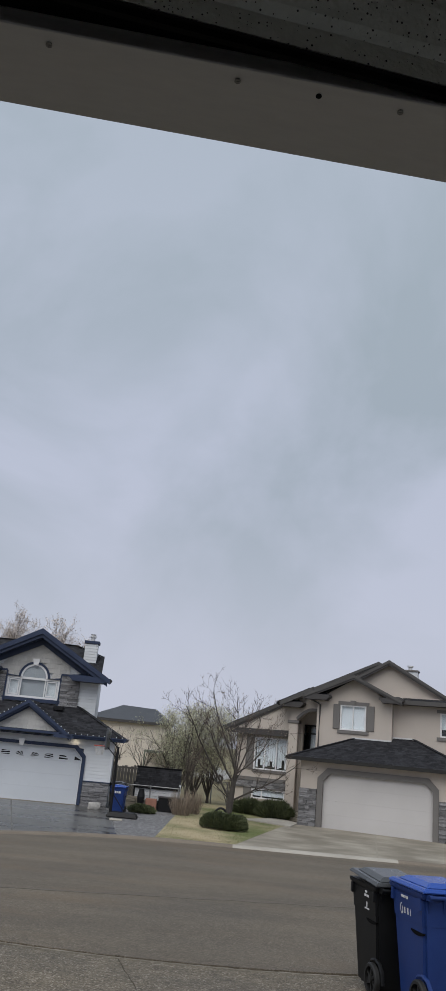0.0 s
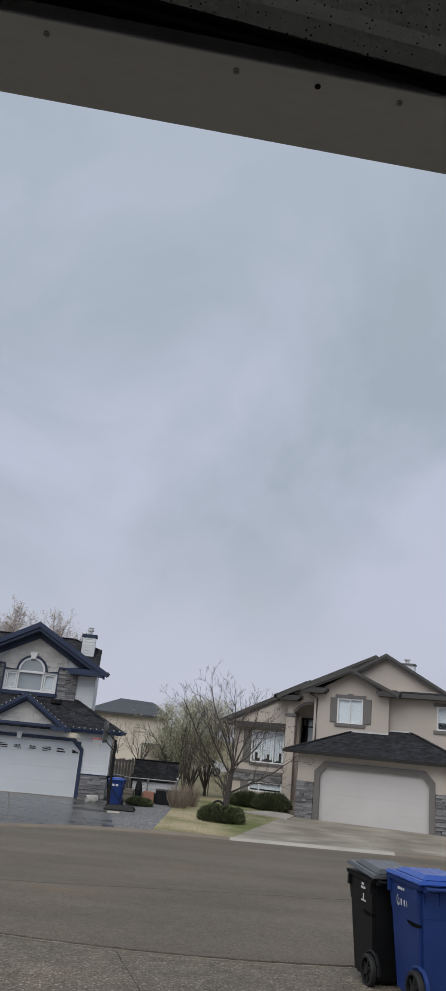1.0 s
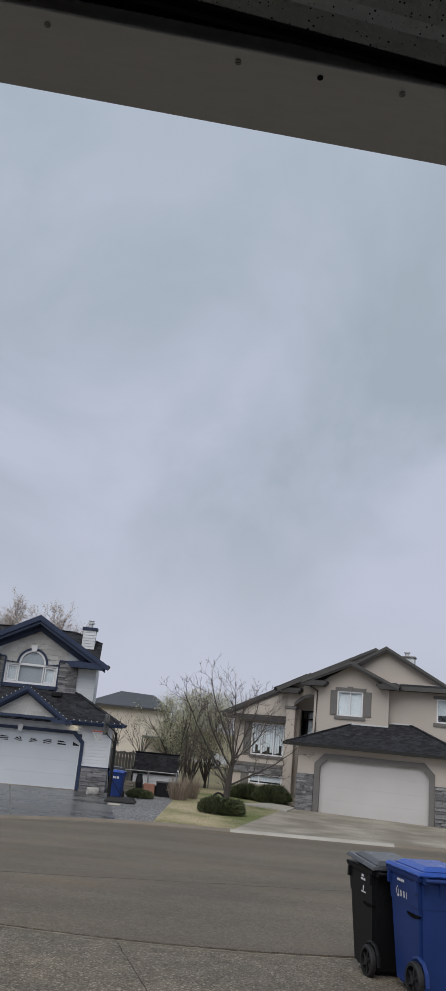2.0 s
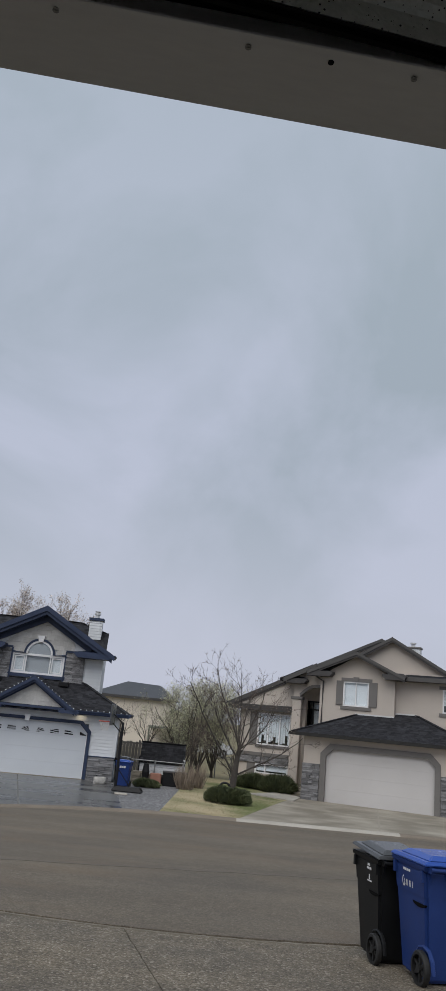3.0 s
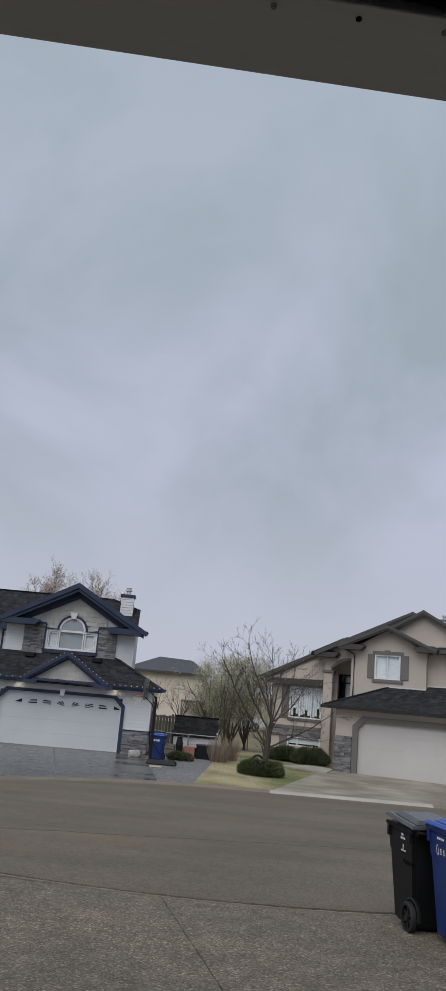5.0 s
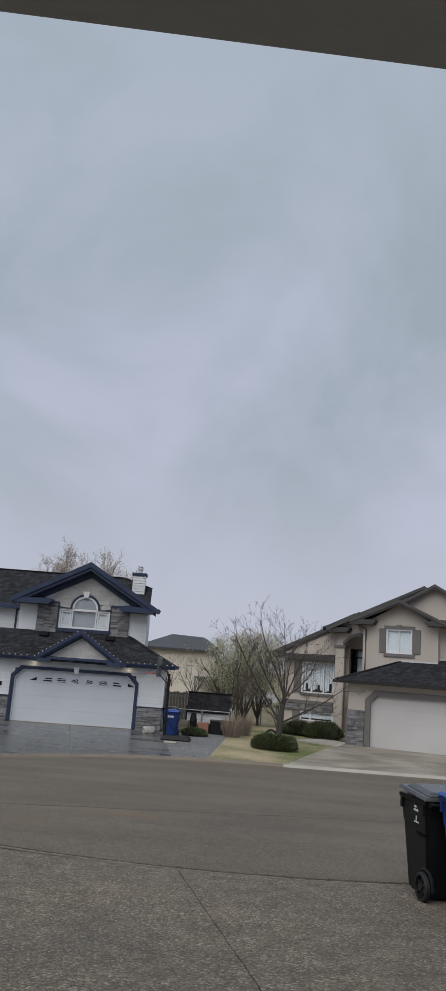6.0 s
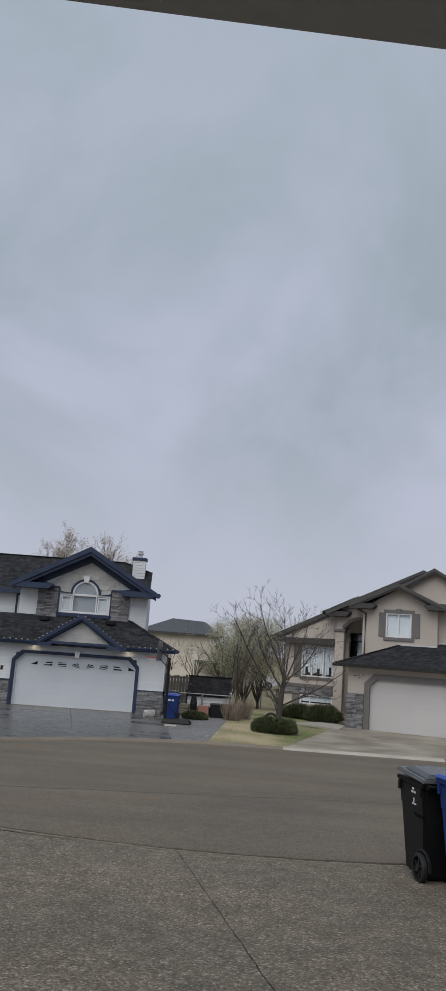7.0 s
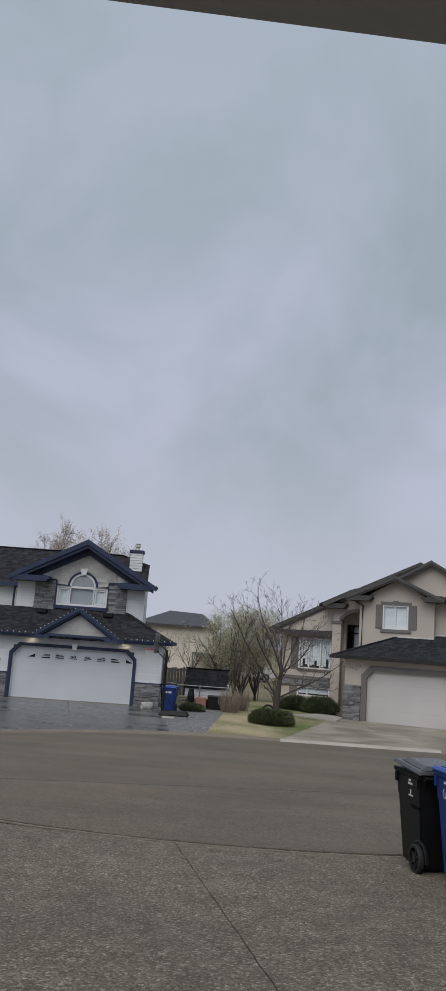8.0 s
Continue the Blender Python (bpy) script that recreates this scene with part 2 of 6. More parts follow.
# ---- mesh helpers ----
def finish(name, bm, mat, parent=None, label=""):
    me = bpy.data.meshes.new(name)
    bmesh.ops.recalc_face_normals(bm, faces=bm.faces)
    bm.to_mesh(me)
    bm.free()
    me.materials.append(mat)
    ob = new(name, me)
    if parent:
        ob.parent = parent
    if label:
        ob["label"] = label
    return ob


def part(name, bm, mat, parent, label=""):
    return finish(name, bm, mat, parent, label)


def box(bm, x0, x1, y0, y1, z0, z1):
    vs = [bm.verts.new(p) for p in ((x0, y0, z0), (x1, y0, z0), (x1, y1, z0), (x0, y1, z0), (x0, y0, z1), (x1, y0, z1), (x1, y1, z1), (x0, y1, z1))]
    for f in ((3, 2, 1, 0), (4, 5, 6, 7), (0, 1, 5, 4), (1, 2, 6, 5), (2, 3, 7, 6), (3, 0, 4, 7)):
        bm.faces.new([vs[i] for i in f])
    return bm


def boxes(*dims):
    bm = bmesh.new()
    for d in dims:
        box(bm, *d)
    return bm


def bevelled(bm, r=0.01, seg=1):
    bmesh.ops.bevel(bm, geom=bm.edges[:], offset=r, segments=seg, affect="EDGES", clamp_overlap=True)
    return bm


def prism(poly, y0, y1, bm=None):
    """A polygon in x, z drawn out along y."""
    bm = bm or bmesh.new()
    a = [bm.verts.new((x, y0, z)) for x, z in poly]
    b = [bm.verts.new((x, y1, z)) for x, z in poly]
    bm.faces.new(a)
    bm.faces.new(b[::-1])
    for i in range(len(poly)):
        j = (i + 1) % len(poly)
        bm.faces.new((a[i], b[i], b[j], a[j]))
    return bm


def slab(pts, thick, bm=None):
    """A flat polygon in space, thickened downwards."""
    bm = bm or bmesh.new()
    a = [bm.verts.new(p) for p in pts]
    b = [bm.verts.new((p[0], p[1], p[2] - thick)) for p in pts]
    bm.faces.new(a)
    bm.faces.new(b[::-1])
    for i in range(len(pts)):
        j = (i + 1) % len(pts)
        bm.faces.new((a[i], b[i], b[j], a[j]))
    return bm


def tube(bm, pts, radii, sides=6):
    """A tapered tube along points."""
    rings = []
    for i, p in enumerate(pts):
        d = Vector(pts[min(i + 1, len(pts) - 1)]) - Vector(pts[max(i - 1, 0)])
        if d.length < 1e-6:
            d = Vector((0, 0, 1))
        q = d.to_track_quat("Z", "Y")
        rings.append([bm.verts.new(Vector(p) + q @ Vector((math.cos(k * math.tau / sides) * radii[i], math.sin(k * math.tau / sides) * radii[i], 0)))
                      for k in range(sides)])
    for r, s in zip(rings, rings[1:]):
        for k in range(sides):
            bm.faces.new((r[k], r[(k + 1) % sides], s[(k + 1) % sides], s[k]))
    bm.faces.new(rings[0][::-1])
    bm.faces.new(rings[-1])
    return bm


def thing(name, x, y, z, rz=0, label="", category="", group="", kind=""):
    e = new(name)
    e.empty_display_size = 0.2
    e.matrix_basis = pose(x, y, z, 0, 0, rz)
    return tagged(e, label, category, group, kind)


def inside(p, poly):
    c = False
    for (x0, y0), (x1, y1) in zip(poly, poly[1:] + poly[:1]):
        if (y0 > p[1]) != (y1 > p[1]) and p[0] < (x1 - x0) * (p[1] - y0) / (y1 - y0) + x0:
            c = not c
    return c


# ---- the lie of the land ----
def far_kerb(x):
    if x > -0.3:
        return 25.85 + 0.04 * min(x, 12)
    s = min(-0.3 - x, 7.5)
    return 25.85 - 0.065 * s * s - 0.6 * max(0.0, -0.3 - x - 7.5)


def near_edge(x):
    s = min(abs(x + 0.5), 6.0)
    return 8.6 + 0.05 * s * s


def lie(x, y):
    """Height of the land."""
    if y < 0.7:
        return -0.02
    n = near_edge(x)
    if y < n:
        return -0.02 - 0.43 * (y - 0.7) / (n - 0.7)
    f = max(far_kerb(x), n + 4)
    if y < f:
        return -0.45 - 0.85 * (y - n) / (f - n)
    k = min(1.0, (y - f) / max(1.0, 33.0 - f))
    side = min(1.0, max(0.0, (x + 1) / 4))
    back = (1 - side) * -1.13 + side * -1.26
    return -1.30 + (back + 1.30) * k


def drape(name, mat, cols, lift, label, category, kind="structure", parent=None):
    """A sheet over the land from columns of plan points; its rim is turned down 6 cm."""
    bm = bmesh.new()
    grid = [[bm.verts.new((x, y, lie(x, y) + lift)) for x, y in c] for c in cols]
    for a, b in zip(grid, grid[1:]):
        for i in range(len(a) - 1):
            bm.faces.new((a[i], b[i], b[i + 1], a[i + 1]))
    rim = [e for e in bm.edges if e.is_boundary]
    ex = bmesh.ops.extrude_edge_only(bm, edges=rim)
    bmesh.ops.translate(bm, verts=[v for v in ex["geom"] if isinstance(v, bmesh.types.BMVert)], vec=(0, 0, -0.06))
    ob = finish(name, bm, mat, parent)
    return tagged(ob, label, category, "", kind)


def span(a, b, n):
    return [a + (b - a) * i / (n - 1) for i in range(n)]


def between(lo, hi, x0, x1, nx, ny):
    return [[(x, y) for y in span(lo(x), hi(x), ny)] for x in span(x0, x1, nx)]


# ground sheet to the horizon
xs = sorted(set([-600, -300, -150, -80] + [round(v, 2) for v in span(-50, 50, 101)] + [80, 150, 300, 600]))
ys = sorted(set([-300, -100, -30, 0.69] + [round(v, 2) for v in span(1, 60, 119)] + [70, 90, 130, 200, 350, 700, 1500]))
bm = bmesh.new()
gv = [[bm.verts.new((x, y, lie(x, y) - 0.08)) for y in ys] for x in xs]
for a, b in zip(gv, gv[1:]):
    for i in range(len(ys) - 1):
        bm.faces.new((a[i], b[i], b[i + 1], a[i + 1]))
tagged(finish("ground", bm, EARTH), "patchy dry grass ground reaching to the horizon", "ground", "", "structure")

drape("road", ASPHALT, between(lambda x: near_edge(x) + 0.018 + 0.03 * max(0.0, min(1.0, x - 0.2)) + 0.02 * noise.noise(Vector((x * 2.5, 0, 3))) + 0.025 * noise.noise(Vector((x * 9, 0, 5))), lambda x: max(far_kerb(x), near_edge(x) + 4) - 0.36, -45, 45, 1201, 14), 0.026,
      "old grey-brown asphalt street with faint tyre marks", "road")

# ---- the garage the camera stands in ----
GAR = pose(0, 0, 0, 0, 0, 8.376)
GX0, GX1, HEAD = -2.9, 2.0, 2.15


def garage_piece(name, bm, mat, label, category, kind="structure"):
    ob = finish(name, bm, mat)
    ob.matrix_basis = GAR
    return tagged(ob, label, category, "", kind)


garage_piece("floor", boxes((-3.6, 2.9, -6.0, 0.72, -0.15, 0.0)), GARAGE_FLOOR, "unseen concrete garage floor slab, kept pale to bounce daylight", "floor")
front = garage_piece("wall_front", boxes((-3.6, GX0, 0.525, 0.6, 0, 2.9), (GX1, 2.9, 0.525, 0.6, 0, 2.9), (GX0, GX1, 0.525, 0.6, HEAD + 0.03, 2.9)), DRYWALL,
                     "garage front wall around the wide door opening", "wall")
garage_piece("wall_back", boxes((-3.6, 2.9, -6.15, -6.0, 0, 2.9)), DRYWALL, "plain drywall back wall of the garage", "wall")
garage_piece("wall_left", boxes((-3.75, -3.6, -6.15, 0.6, 0, 2.9)), DRYWALL, "plain drywall side wall of the garage", "wall")
garage_piece("wall_right", boxes((2.9, 3.05, -6.15, 0.6, 0, 2.9)), DRYWALL, "plain drywall side wall of the garage", "wall")
garage_piece("ceiling", boxes((-3.75, 3.05, -6.15, 0.6, 2.9, 3.0)), DRYWALL, "plain drywall garage ceiling", "ceiling")
# head jamb: flat casing, thin stop strip with screws
bm = boxes((GX0, GX1, 0.524, 0.616, HEAD, HEAD + 0.03))
garage_piece("trim", bevelled(bm, 0.003), GARAGE_PAINT, "off-white painted head jamb over the opening", "trim")
bm = boxes((GX0, GX1, 0.5205, 0.545, HEAD - 0.004, HEAD + 0.001))
stop = garage_piece("door_stop", bevelled(bm, 0.001), GARAGE_PAINT, "off-white screwed stop strip under the head jamb", "trim", "")


def screw(x, y):
    bm = bmesh.new()
    bmesh.ops.create_cone(bm, segments=14, radius1=0.0028, radius2=0.0024, depth=0.002, cap_ends=True)
    box(bm, -0.002, 0.002, -0.0004, 0.0004, -0.0016, -0.0008)
    ob = part("screw", bm, SCREW, stop)
    ob.matrix_basis = pose(x, y, HEAD - 0.0046)
    return ob


SCREW = material("dull_screw", (0.2, 0.19, 0.17), (0.4, 0.38, 0.35), 0.45, 300, 900, 0.1, metal=0.3)
for x in (-0.12, 0.041, 0.187):
    screw(x, 0.534)
bm = bmesh.new()
bmesh.ops.create_cone(bm, segments=14, radius1=0.0026, radius2=0.0026, depth=0.003, cap_ends=True)
ob = part("screw_hole", bm, RUBBER, stop, "empty dark screw hole")
ob.matrix_basis = pose(0.113, 0.534, HEAD - 0.0035)

# ---- overhead door, raised: bottom section with its rubber seal ----
odoor = thing("garage_door", 0, 0, 0, 8.376, "raised sectional garage door with dirt-speckled back and black bottom seal", "garage door")
LEAN = math.tan(radians(4.0))


def door_strip(prof, bm=None):
    bm = bm or bmesh.new()
    ends = [[bm.verts.new((x, y + LEAN * (x - 0.2), z)) for y, z in prof] for x in (GX0 + 2.2, GX1 - 0.9)]
    bm.faces.new(ends[0])
    bm.faces.new(ends[1][::-1])
    for i in range(len(prof)):
        j = (i + 1) % len(prof)
        bm.faces.new((ends[0][i], ends[1][i], ends[1][j], ends[0][j]))
    return bm


part("door_section", door_strip([(0.5028, 2.1522), (0.500, 2.173), (0.491, 2.179), (0.478, 2.203), (0.461, 2.29), (0.40, 2.56), (0.44, 2.57), (0.52, 2.2), (0.52, 2.168), (0.506, 2.1545)]),
     DOORSTEEL, odoor)
part("door_section", door_strip([(0.395, 2.575), (0.30, 2.73), (0.12, 2.80), (0.12, 2.84), (0.33, 2.77), (0.435, 2.585)]), DOORSTEEL, odoor)
part("door_section", door_strip([(0.115, 2.80), (-0.45, 2.80), (-0.45, 2.84), (0.115, 2.84)]), DOORSTEEL, odoor)
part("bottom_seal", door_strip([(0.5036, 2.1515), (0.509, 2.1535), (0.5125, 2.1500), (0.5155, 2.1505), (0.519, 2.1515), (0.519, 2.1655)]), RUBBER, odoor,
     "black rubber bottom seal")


# added near-black strip that paints the shade in the gap above the seal
part("gap_shade_strip", door_strip([(0.508, 2.1660), (0.560, 2.1660), (0.560, 2.1675), (0.508, 2.1675)]), RUBBER, odoor)


# ---- own driveway: aggregate slabs with saw cuts ----
def crack_x(y):
    return 0.17 - 0.85 * (y - 4.72) / 3.26 + 0.012 * noise.noise(Vector((y * 4, 2, 0))) + 0.006 * noise.noise(Vector((y * 15, 5, 0)))


def cut_y(x):
    return 6.12 + 0.13 * x


def inner(x):
    return 0.70 + 0.147 * x


drive = thing("driveway", 0, 0, 0, 0, "exposed-aggregate concrete driveway with saw cuts and damp patches", "driveway", "", "structure")
for sx in (0, 1):
    for sy in (0, 1):
        cols = []
        for i in range(13):
            f = i / 12
            col = []
            for j in range(61):
                g = j / 60
                xm = crack_x(6.0)
                x0 = -6.0 if sx == 0 else xm
                x1 = xm if sx == 0 else 4.6
                x = x0 + (x1 - x0) * f
                lo, hi = (inner(x), cut_y(x) - 0.002) if sy == 0 else (cut_y(x) + 0.002, near_edge(x))
                y = lo + (hi - lo) * g
                xa = -6.0 if sx == 0 else crack_x(y) + 0.0045
                xb = crack_x(y) - 0.0045 if sx == 0 else 4.6
                col.append((xa + (xb - xa) * f, y))
            cols.append(col)
        drape("slab", AGGREGATE, cols, 0.008, "", "", "", drive)

# light mortar edge of the slabs, and a tar seam along the middle of the street
EDGE = material("pale_slab_edge", (0.16, 0.142, 0.112), (0.26, 0.235, 0.192), 0.9, 6, 40, 0.4)
bm = bmesh.new()
cols = [[bm.verts.new((x, near_edge(x) + o + (0.03 * noise.noise(Vector((x * 3.1, 4, 0))) + 0.02 * noise.noise(Vector((x * 11, 8, 0))) if o > 0 else 0), lie(x, near_edge(x) - 0.03) + h)) for o, h in ((-0.02, 0.0), (-0.02, 0.0135), (0.004, 0.014), (0.004, -0.05))] for x in span(-6.0, 4.6, 500)]
for a, b in zip(cols, cols[1:]):
    for i in range(3):
        bm.faces.new((a[i], b[i], b[i + 1], a[i + 1]))
part("slab_edge", bm, EDGE, drive, "pale trowelled slab edge")
TAR = material("tar_seam", (0.096, 0.082, 0.063), (0.136, 0.115, 0.09), 0.85, 2, 40, 0.2)


def seam_y(x):
    return 13.42 + 0.3 * x - 0.015 * x * x + 0.05 * noise.noise(Vector((x * 0.9, 1, 0)))


tagged(drape("road_seam", TAR, [[(x, seam_y(x) - 0.06 - 0.07 * noise.noise(Vector((x * 2, 0, 9)))), (x, seam_y(x) + 0.06 + 0.07 * noise.noise(Vector((x * 2, 7, 9))))] for x in span(-6, 9, 150)], 0.030, "", ""),
       "dark uneven tar seam along the asphalt", "road", "", "structure")


# ---- building kit ----
def chamfered(x0, x1, z1, c):
    return [(x0, 0.0), (x0, z1 - c), (x0 + c, z1), (x1 - c, z1), (x1, z1 - c), (x1, 0.0)]


def band(outer, inner, y0, y1):
    """A trim band between two open outlines of equal length (x, z)."""
    bm = bmesh.new()
    f = [[bm.verts.new((x, y, z)) for x, z in line] for y in (y0, y1) for line in (outer, inner)]
    o0, i0, o1, i1 = f
    for k in range(len(outer) - 1):
        bm.faces.new((o0[k], o0[k + 1], i0[k + 1], i0[k]))
        bm.faces.new((o1[k], i1[k], i1[k + 1], o1[k + 1]))
        bm.faces.new((o0[k], o1[k], o1[k + 1], o0[k + 1]))
        bm.faces.new((i0[k], i0[k + 1], i1[k + 1], i1[k]))
    for k in (0, -1):
        bm.faces.new((o0[k], i0[k], i1[k], o1[k]))
    return bm


TABS = {}


def tab_mesh(mat):
    if mat.name not in TABS:
        bm = bmesh.new()
        box(bm, -0.5, 0.5, -0.5, 0.5, -0.5, 0.5)
        me = bpy.data.meshes.new("shingle")
        bm.to_mesh(me)
        bm.free()
        me.materials.append(mat)
        TABS[mat.name] = me
    return TABS[mat.name]


def shingled(name, pts, parent, mat, matrun, rng, thick=0.06, limit=0, course=0.12, width=0.19):
    """A roof plane: deck slab, shingle tabs in courses. pts: eave left, eave right, then round. Returns the deck part."""
    deck = part(name, slab(pts, thick), UNDERLAY, parent)
    p = [Vector(q) for q in pts]
    u = (p[1] - p[0]).normalized()
    n = u.cross(p[2] - p[0])
    n.normalize()
    if n.z < 0:
        n = -n
    v = n.cross(u)
    flat = [((q - p[0]).dot(u), (q - p[0]).dot(v)) for q in p]
    us, vs = [f[0] for f in flat], [f[1] for f in flat]
    spots = []
    b = min(vs) + course * 0.5
    while b < max(vs):
        a = min(us) - rng.uniform(0, width)
        while a < max(us) + width:
            w = width * rng.uniform(0.55, 1.25)
            c = a + w / 2
            if inside((c - 0.42 * w, b), flat) and inside((c + 0.42 * w, b), flat):
                spots.append((c, b, w))
            a += w
        b += course
    rot = Matrix((u, v, n)).transposed().to_4x4()
    run = bmesh.new()
    me = tab_mesh(mat)
    for i, (c, b, w) in enumerate(spots):
        h = rng.uniform(0.003, 0.008)
        m = Matrix.Translation(p[0] + u * c + v * b + n * (0.006 + h / 2)) @ rot @ Matrix.Rotation(radians(-2.2), 4, "X") @ Matrix.Diagonal((w * 0.985, course * 1.05, h, 1))
        if i < limit:
            ob = new("shingle", me)
            ob.parent = deck
            ob.matrix_basis = m
        else:
            vv = [run.verts.new(m @ Vector(k)) for k in ((-.5, -.5, -.5), (.5, -.5, -.5), (.5, .5, -.5), (-.5, .5, -.5), (-.5, -.5, .5), (.5, -.5, .5), (.5, .5, .5), (-.5, .5, .5))]
            for f in ((4, 5, 6, 7), (0, 1, 5, 4), (1, 2, 6, 5), (3, 0, 4, 7)):
                run.faces.new([vv[k] for k in f])
    if len(spots) > limit:
        tagged(part("shingle_run", run, matrun, deck), "courses of dark asphalt shingles", "", "", "stuff")
    else:
        run.free()
    return deck


STONES = []


def stone_mesh(k):
    if not STONES:
        r = random.Random(5)
        for _ in range(6):
            bm = bmesh.new()
            box(bm, -0.5, 0.5, -0.5, 0.5, -0.5, 0.5)
            for vtx in bm.verts:
                vtx.co += Vector((r.uniform(-0.05, 0.05), r.uniform(-0.25, 0.1) if vtx.co.y < 0 else 0, r.uniform(-0.12, 0.12)))
            bmesh.ops.bevel(bm, geom=bm.edges[:], offset=0.05, segments=1, affect="EDGES")
            me = bpy.data.meshes.new("stone")
            bm.to_mesh(me)
            bm.free()
            me.materials.append(STONE)
            STONES.append(me)
    return STONES[k % 6]


def stacked_stone(parent, x0, x1, z0, z1, y, rng, side=0):
    """Ledgestone facing on a backing; side: depth of a return round the left (-) or right (+) corner."""
    back = part("stone_facing", boxes((x0 + 0.01, x1 - 0.01, y - 0.03, y + 0.02, z0, z1)), MORTAR, parent, "stacked grey ledgestone veneer")
    z = z0
    while z < z1 - 0.02:
        h = min(rng.choice((0.06, 0.075, 0.09, 0.11)), z1 - z)
        a = x0
        while a < x1 - 0.02:
            w = min(rng.uniform(0.16, 0.5), x1 - a)
            if x1 - a - w < 0.08:
                w = x1 - a
            d = rng.uniform(0.04, 0.085)
            ob = new("stone", stone_mesh(rng.randrange(6)))
            ob.parent = back
            ob.matrix_basis = Matrix.Translation((a + w / 2, y - 0.025 - d / 2, z + h / 2)) @ Matrix.Diagonal((w - 0.008, d, h - 0.008, 1))
            a += w
        z += h
    return back


LAP = []


def siding(parent, x0, x1, z0, z1, y, lap=0.125, cut=None):
    """Lap boards, each its own piece; cut(z) may narrow a board."""
    if not LAP:
        bm = bmesh.new()
        vs = [bm.verts.new(p) for p in ((-.5, -1, -.5), (.5, -1, -.5), (.5, 0, -.5), (-.5, 0, -.5), (-.5, -.25, .5), (.5, -.25, .5), (.5, 0, .5), (-.5, 0, .5))]
        for f in ((3, 2, 1, 0), (4, 5, 6, 7), (0, 1, 5, 4), (1, 2, 6, 5), (2, 3, 7, 6), (3, 0, 4, 7)):
            bm.faces.new([vs[i] for i in f])
        me = bpy.data.meshes.new("siding_board")
        bm.to_mesh(me)
        bm.free()
        me.materials.append(SIDING)
        LAP.append(me)
    z = z0
    while z < z1 - 0.01:
        h = min(lap, z1 - z)
        a, b = (x0, x1) if cut is None else cut(z + h / 2)
        if b - a > 0.05:
            ob = new("siding_board", LAP[0])
            ob.parent = parent
            ob.matrix_basis = Matrix.Translation(((a + b) / 2, y, z + h / 2)) @ Matrix.Diagonal((b - a, 0.022, h - 0.003, 1))
        z += lap


SHAKES = []


def shakes(parent, poly, y, rng, course=0.2, hole=None):
    """Staggered cedar-look shakes over a gable outline (x, z)."""
    if not SHAKES:
        bm = bmesh.new()
        vs = [bm.verts.new(p) for p in ((-.5, -1, -.5), (.5, -1, -.5), (.5, 0, -.5), (-.5, 0, -.5), (-.5, -.2, .5), (.5, -.2, .5), (.5, 0, .5), (-.5, 0, .5))]
        for f in ((3, 2, 1, 0), (4, 5, 6, 7), (0, 1, 5, 4), (1, 2, 6, 5), (2, 3, 7, 6), (3, 0, 4, 7)):
            bm.faces.new([vs[i] for i in f])
        me = bpy.data.meshes.new("shake")
        bm.to_mesh(me)
        bm.free()
        me.materials.append(SHAKE)
        SHAKES.append(me)
    x0, x1 = min(p[0] for p in poly), max(p[0] for p in poly)
    z, z1 = min(p[1] for p in poly), max(p[1] for p in poly)
    while z < z1:
        a = x0 - rng.uniform(0, 0.2)
        while a < x1:
            w = rng.uniform(0.13, 0.33)
            c = (a + w / 2, z + course / 2)
            if inside(c, poly) and not (hole and hole(*c)):
                ob = new("shake", SHAKES[0])
                ob.parent = parent
                dz = rng.uniform(-0.018, 0.018)
                ob.matrix_basis = Matrix.Translation((c[0], y, c[1] + dz)) @ Matrix.Diagonal((w - 0.012, rng.uniform(0.018, 0.03), course + 0.015, 1))
            a += w
        z += course


def window(parent, x0, x1, z0, z1, y, splits=(), frame_w=0.06, blind=0.0, deep=0.5, trim=None, name="window"):
    """Framed window in a wall whose face is at y: frame, panes, a dark room box behind, maybe a blind."""
    fr = part(name, boxes((x0, x0 + frame_w, y - 0.03, y + 0.06, z0, z1), (x1 - frame_w, x1, y - 0.03, y + 0.06, z0, z1),
                          (x0 + frame_w, x1 - frame_w, y - 0.03, y + 0.06, z1 - frame_w, z1), (x0 + frame_w, x1 - frame_w, y - 0.03, y + 0.06, z0, z0 + frame_w)),
              trim or WHITE, parent, "white-framed window")
    edges = [x0 + frame_w, *splits, x1 - frame_w]
    for s in splits:
        part("mullion", boxes((s - 0.025, s + 0.025, y - 0.025, y + 0.05, z0 + frame_w, z1 - frame_w)), trim or WHITE, fr)
    for a, b in zip(edges, edges[1:]):
        g = part("pane", boxes((a + 0.01, b - 0.01, y + 0.012, y + 0.018, z0 + frame_w - 0.01, z1 - frame_w + 0.01)), GLASS, fr)
        g.visible_shadow = False
    bm = boxes((x0 + 0.01, x1 - 0.01, y + deep, y + deep + 0.02, z0, z1), (x0 - 0.01, x0 + 0.01, y + 0.07, y + deep, z0, z1), (x1 - 0.01, x1 + 0.01, y + 0.07, y + deep, z0, z1),
               (x0, x1, y + 0.07, y + deep, z1, z1 + 0.02), (x0, x1, y + 0.07, y + deep, z0 - 0.02, z0))
    part("room", bm, ROOM, fr, "dim room behind the glass")
    if blind:
        bm = boxes((x0 + frame_w, x1 - frame_w, y + 0.08, y + 0.09, z1 - frame_w - blind * (z1 - z0 - 2 * frame_w), z1 - frame_w))
        part("blind", bm, BLIND, fr, "pale lowered blind")
    return fr


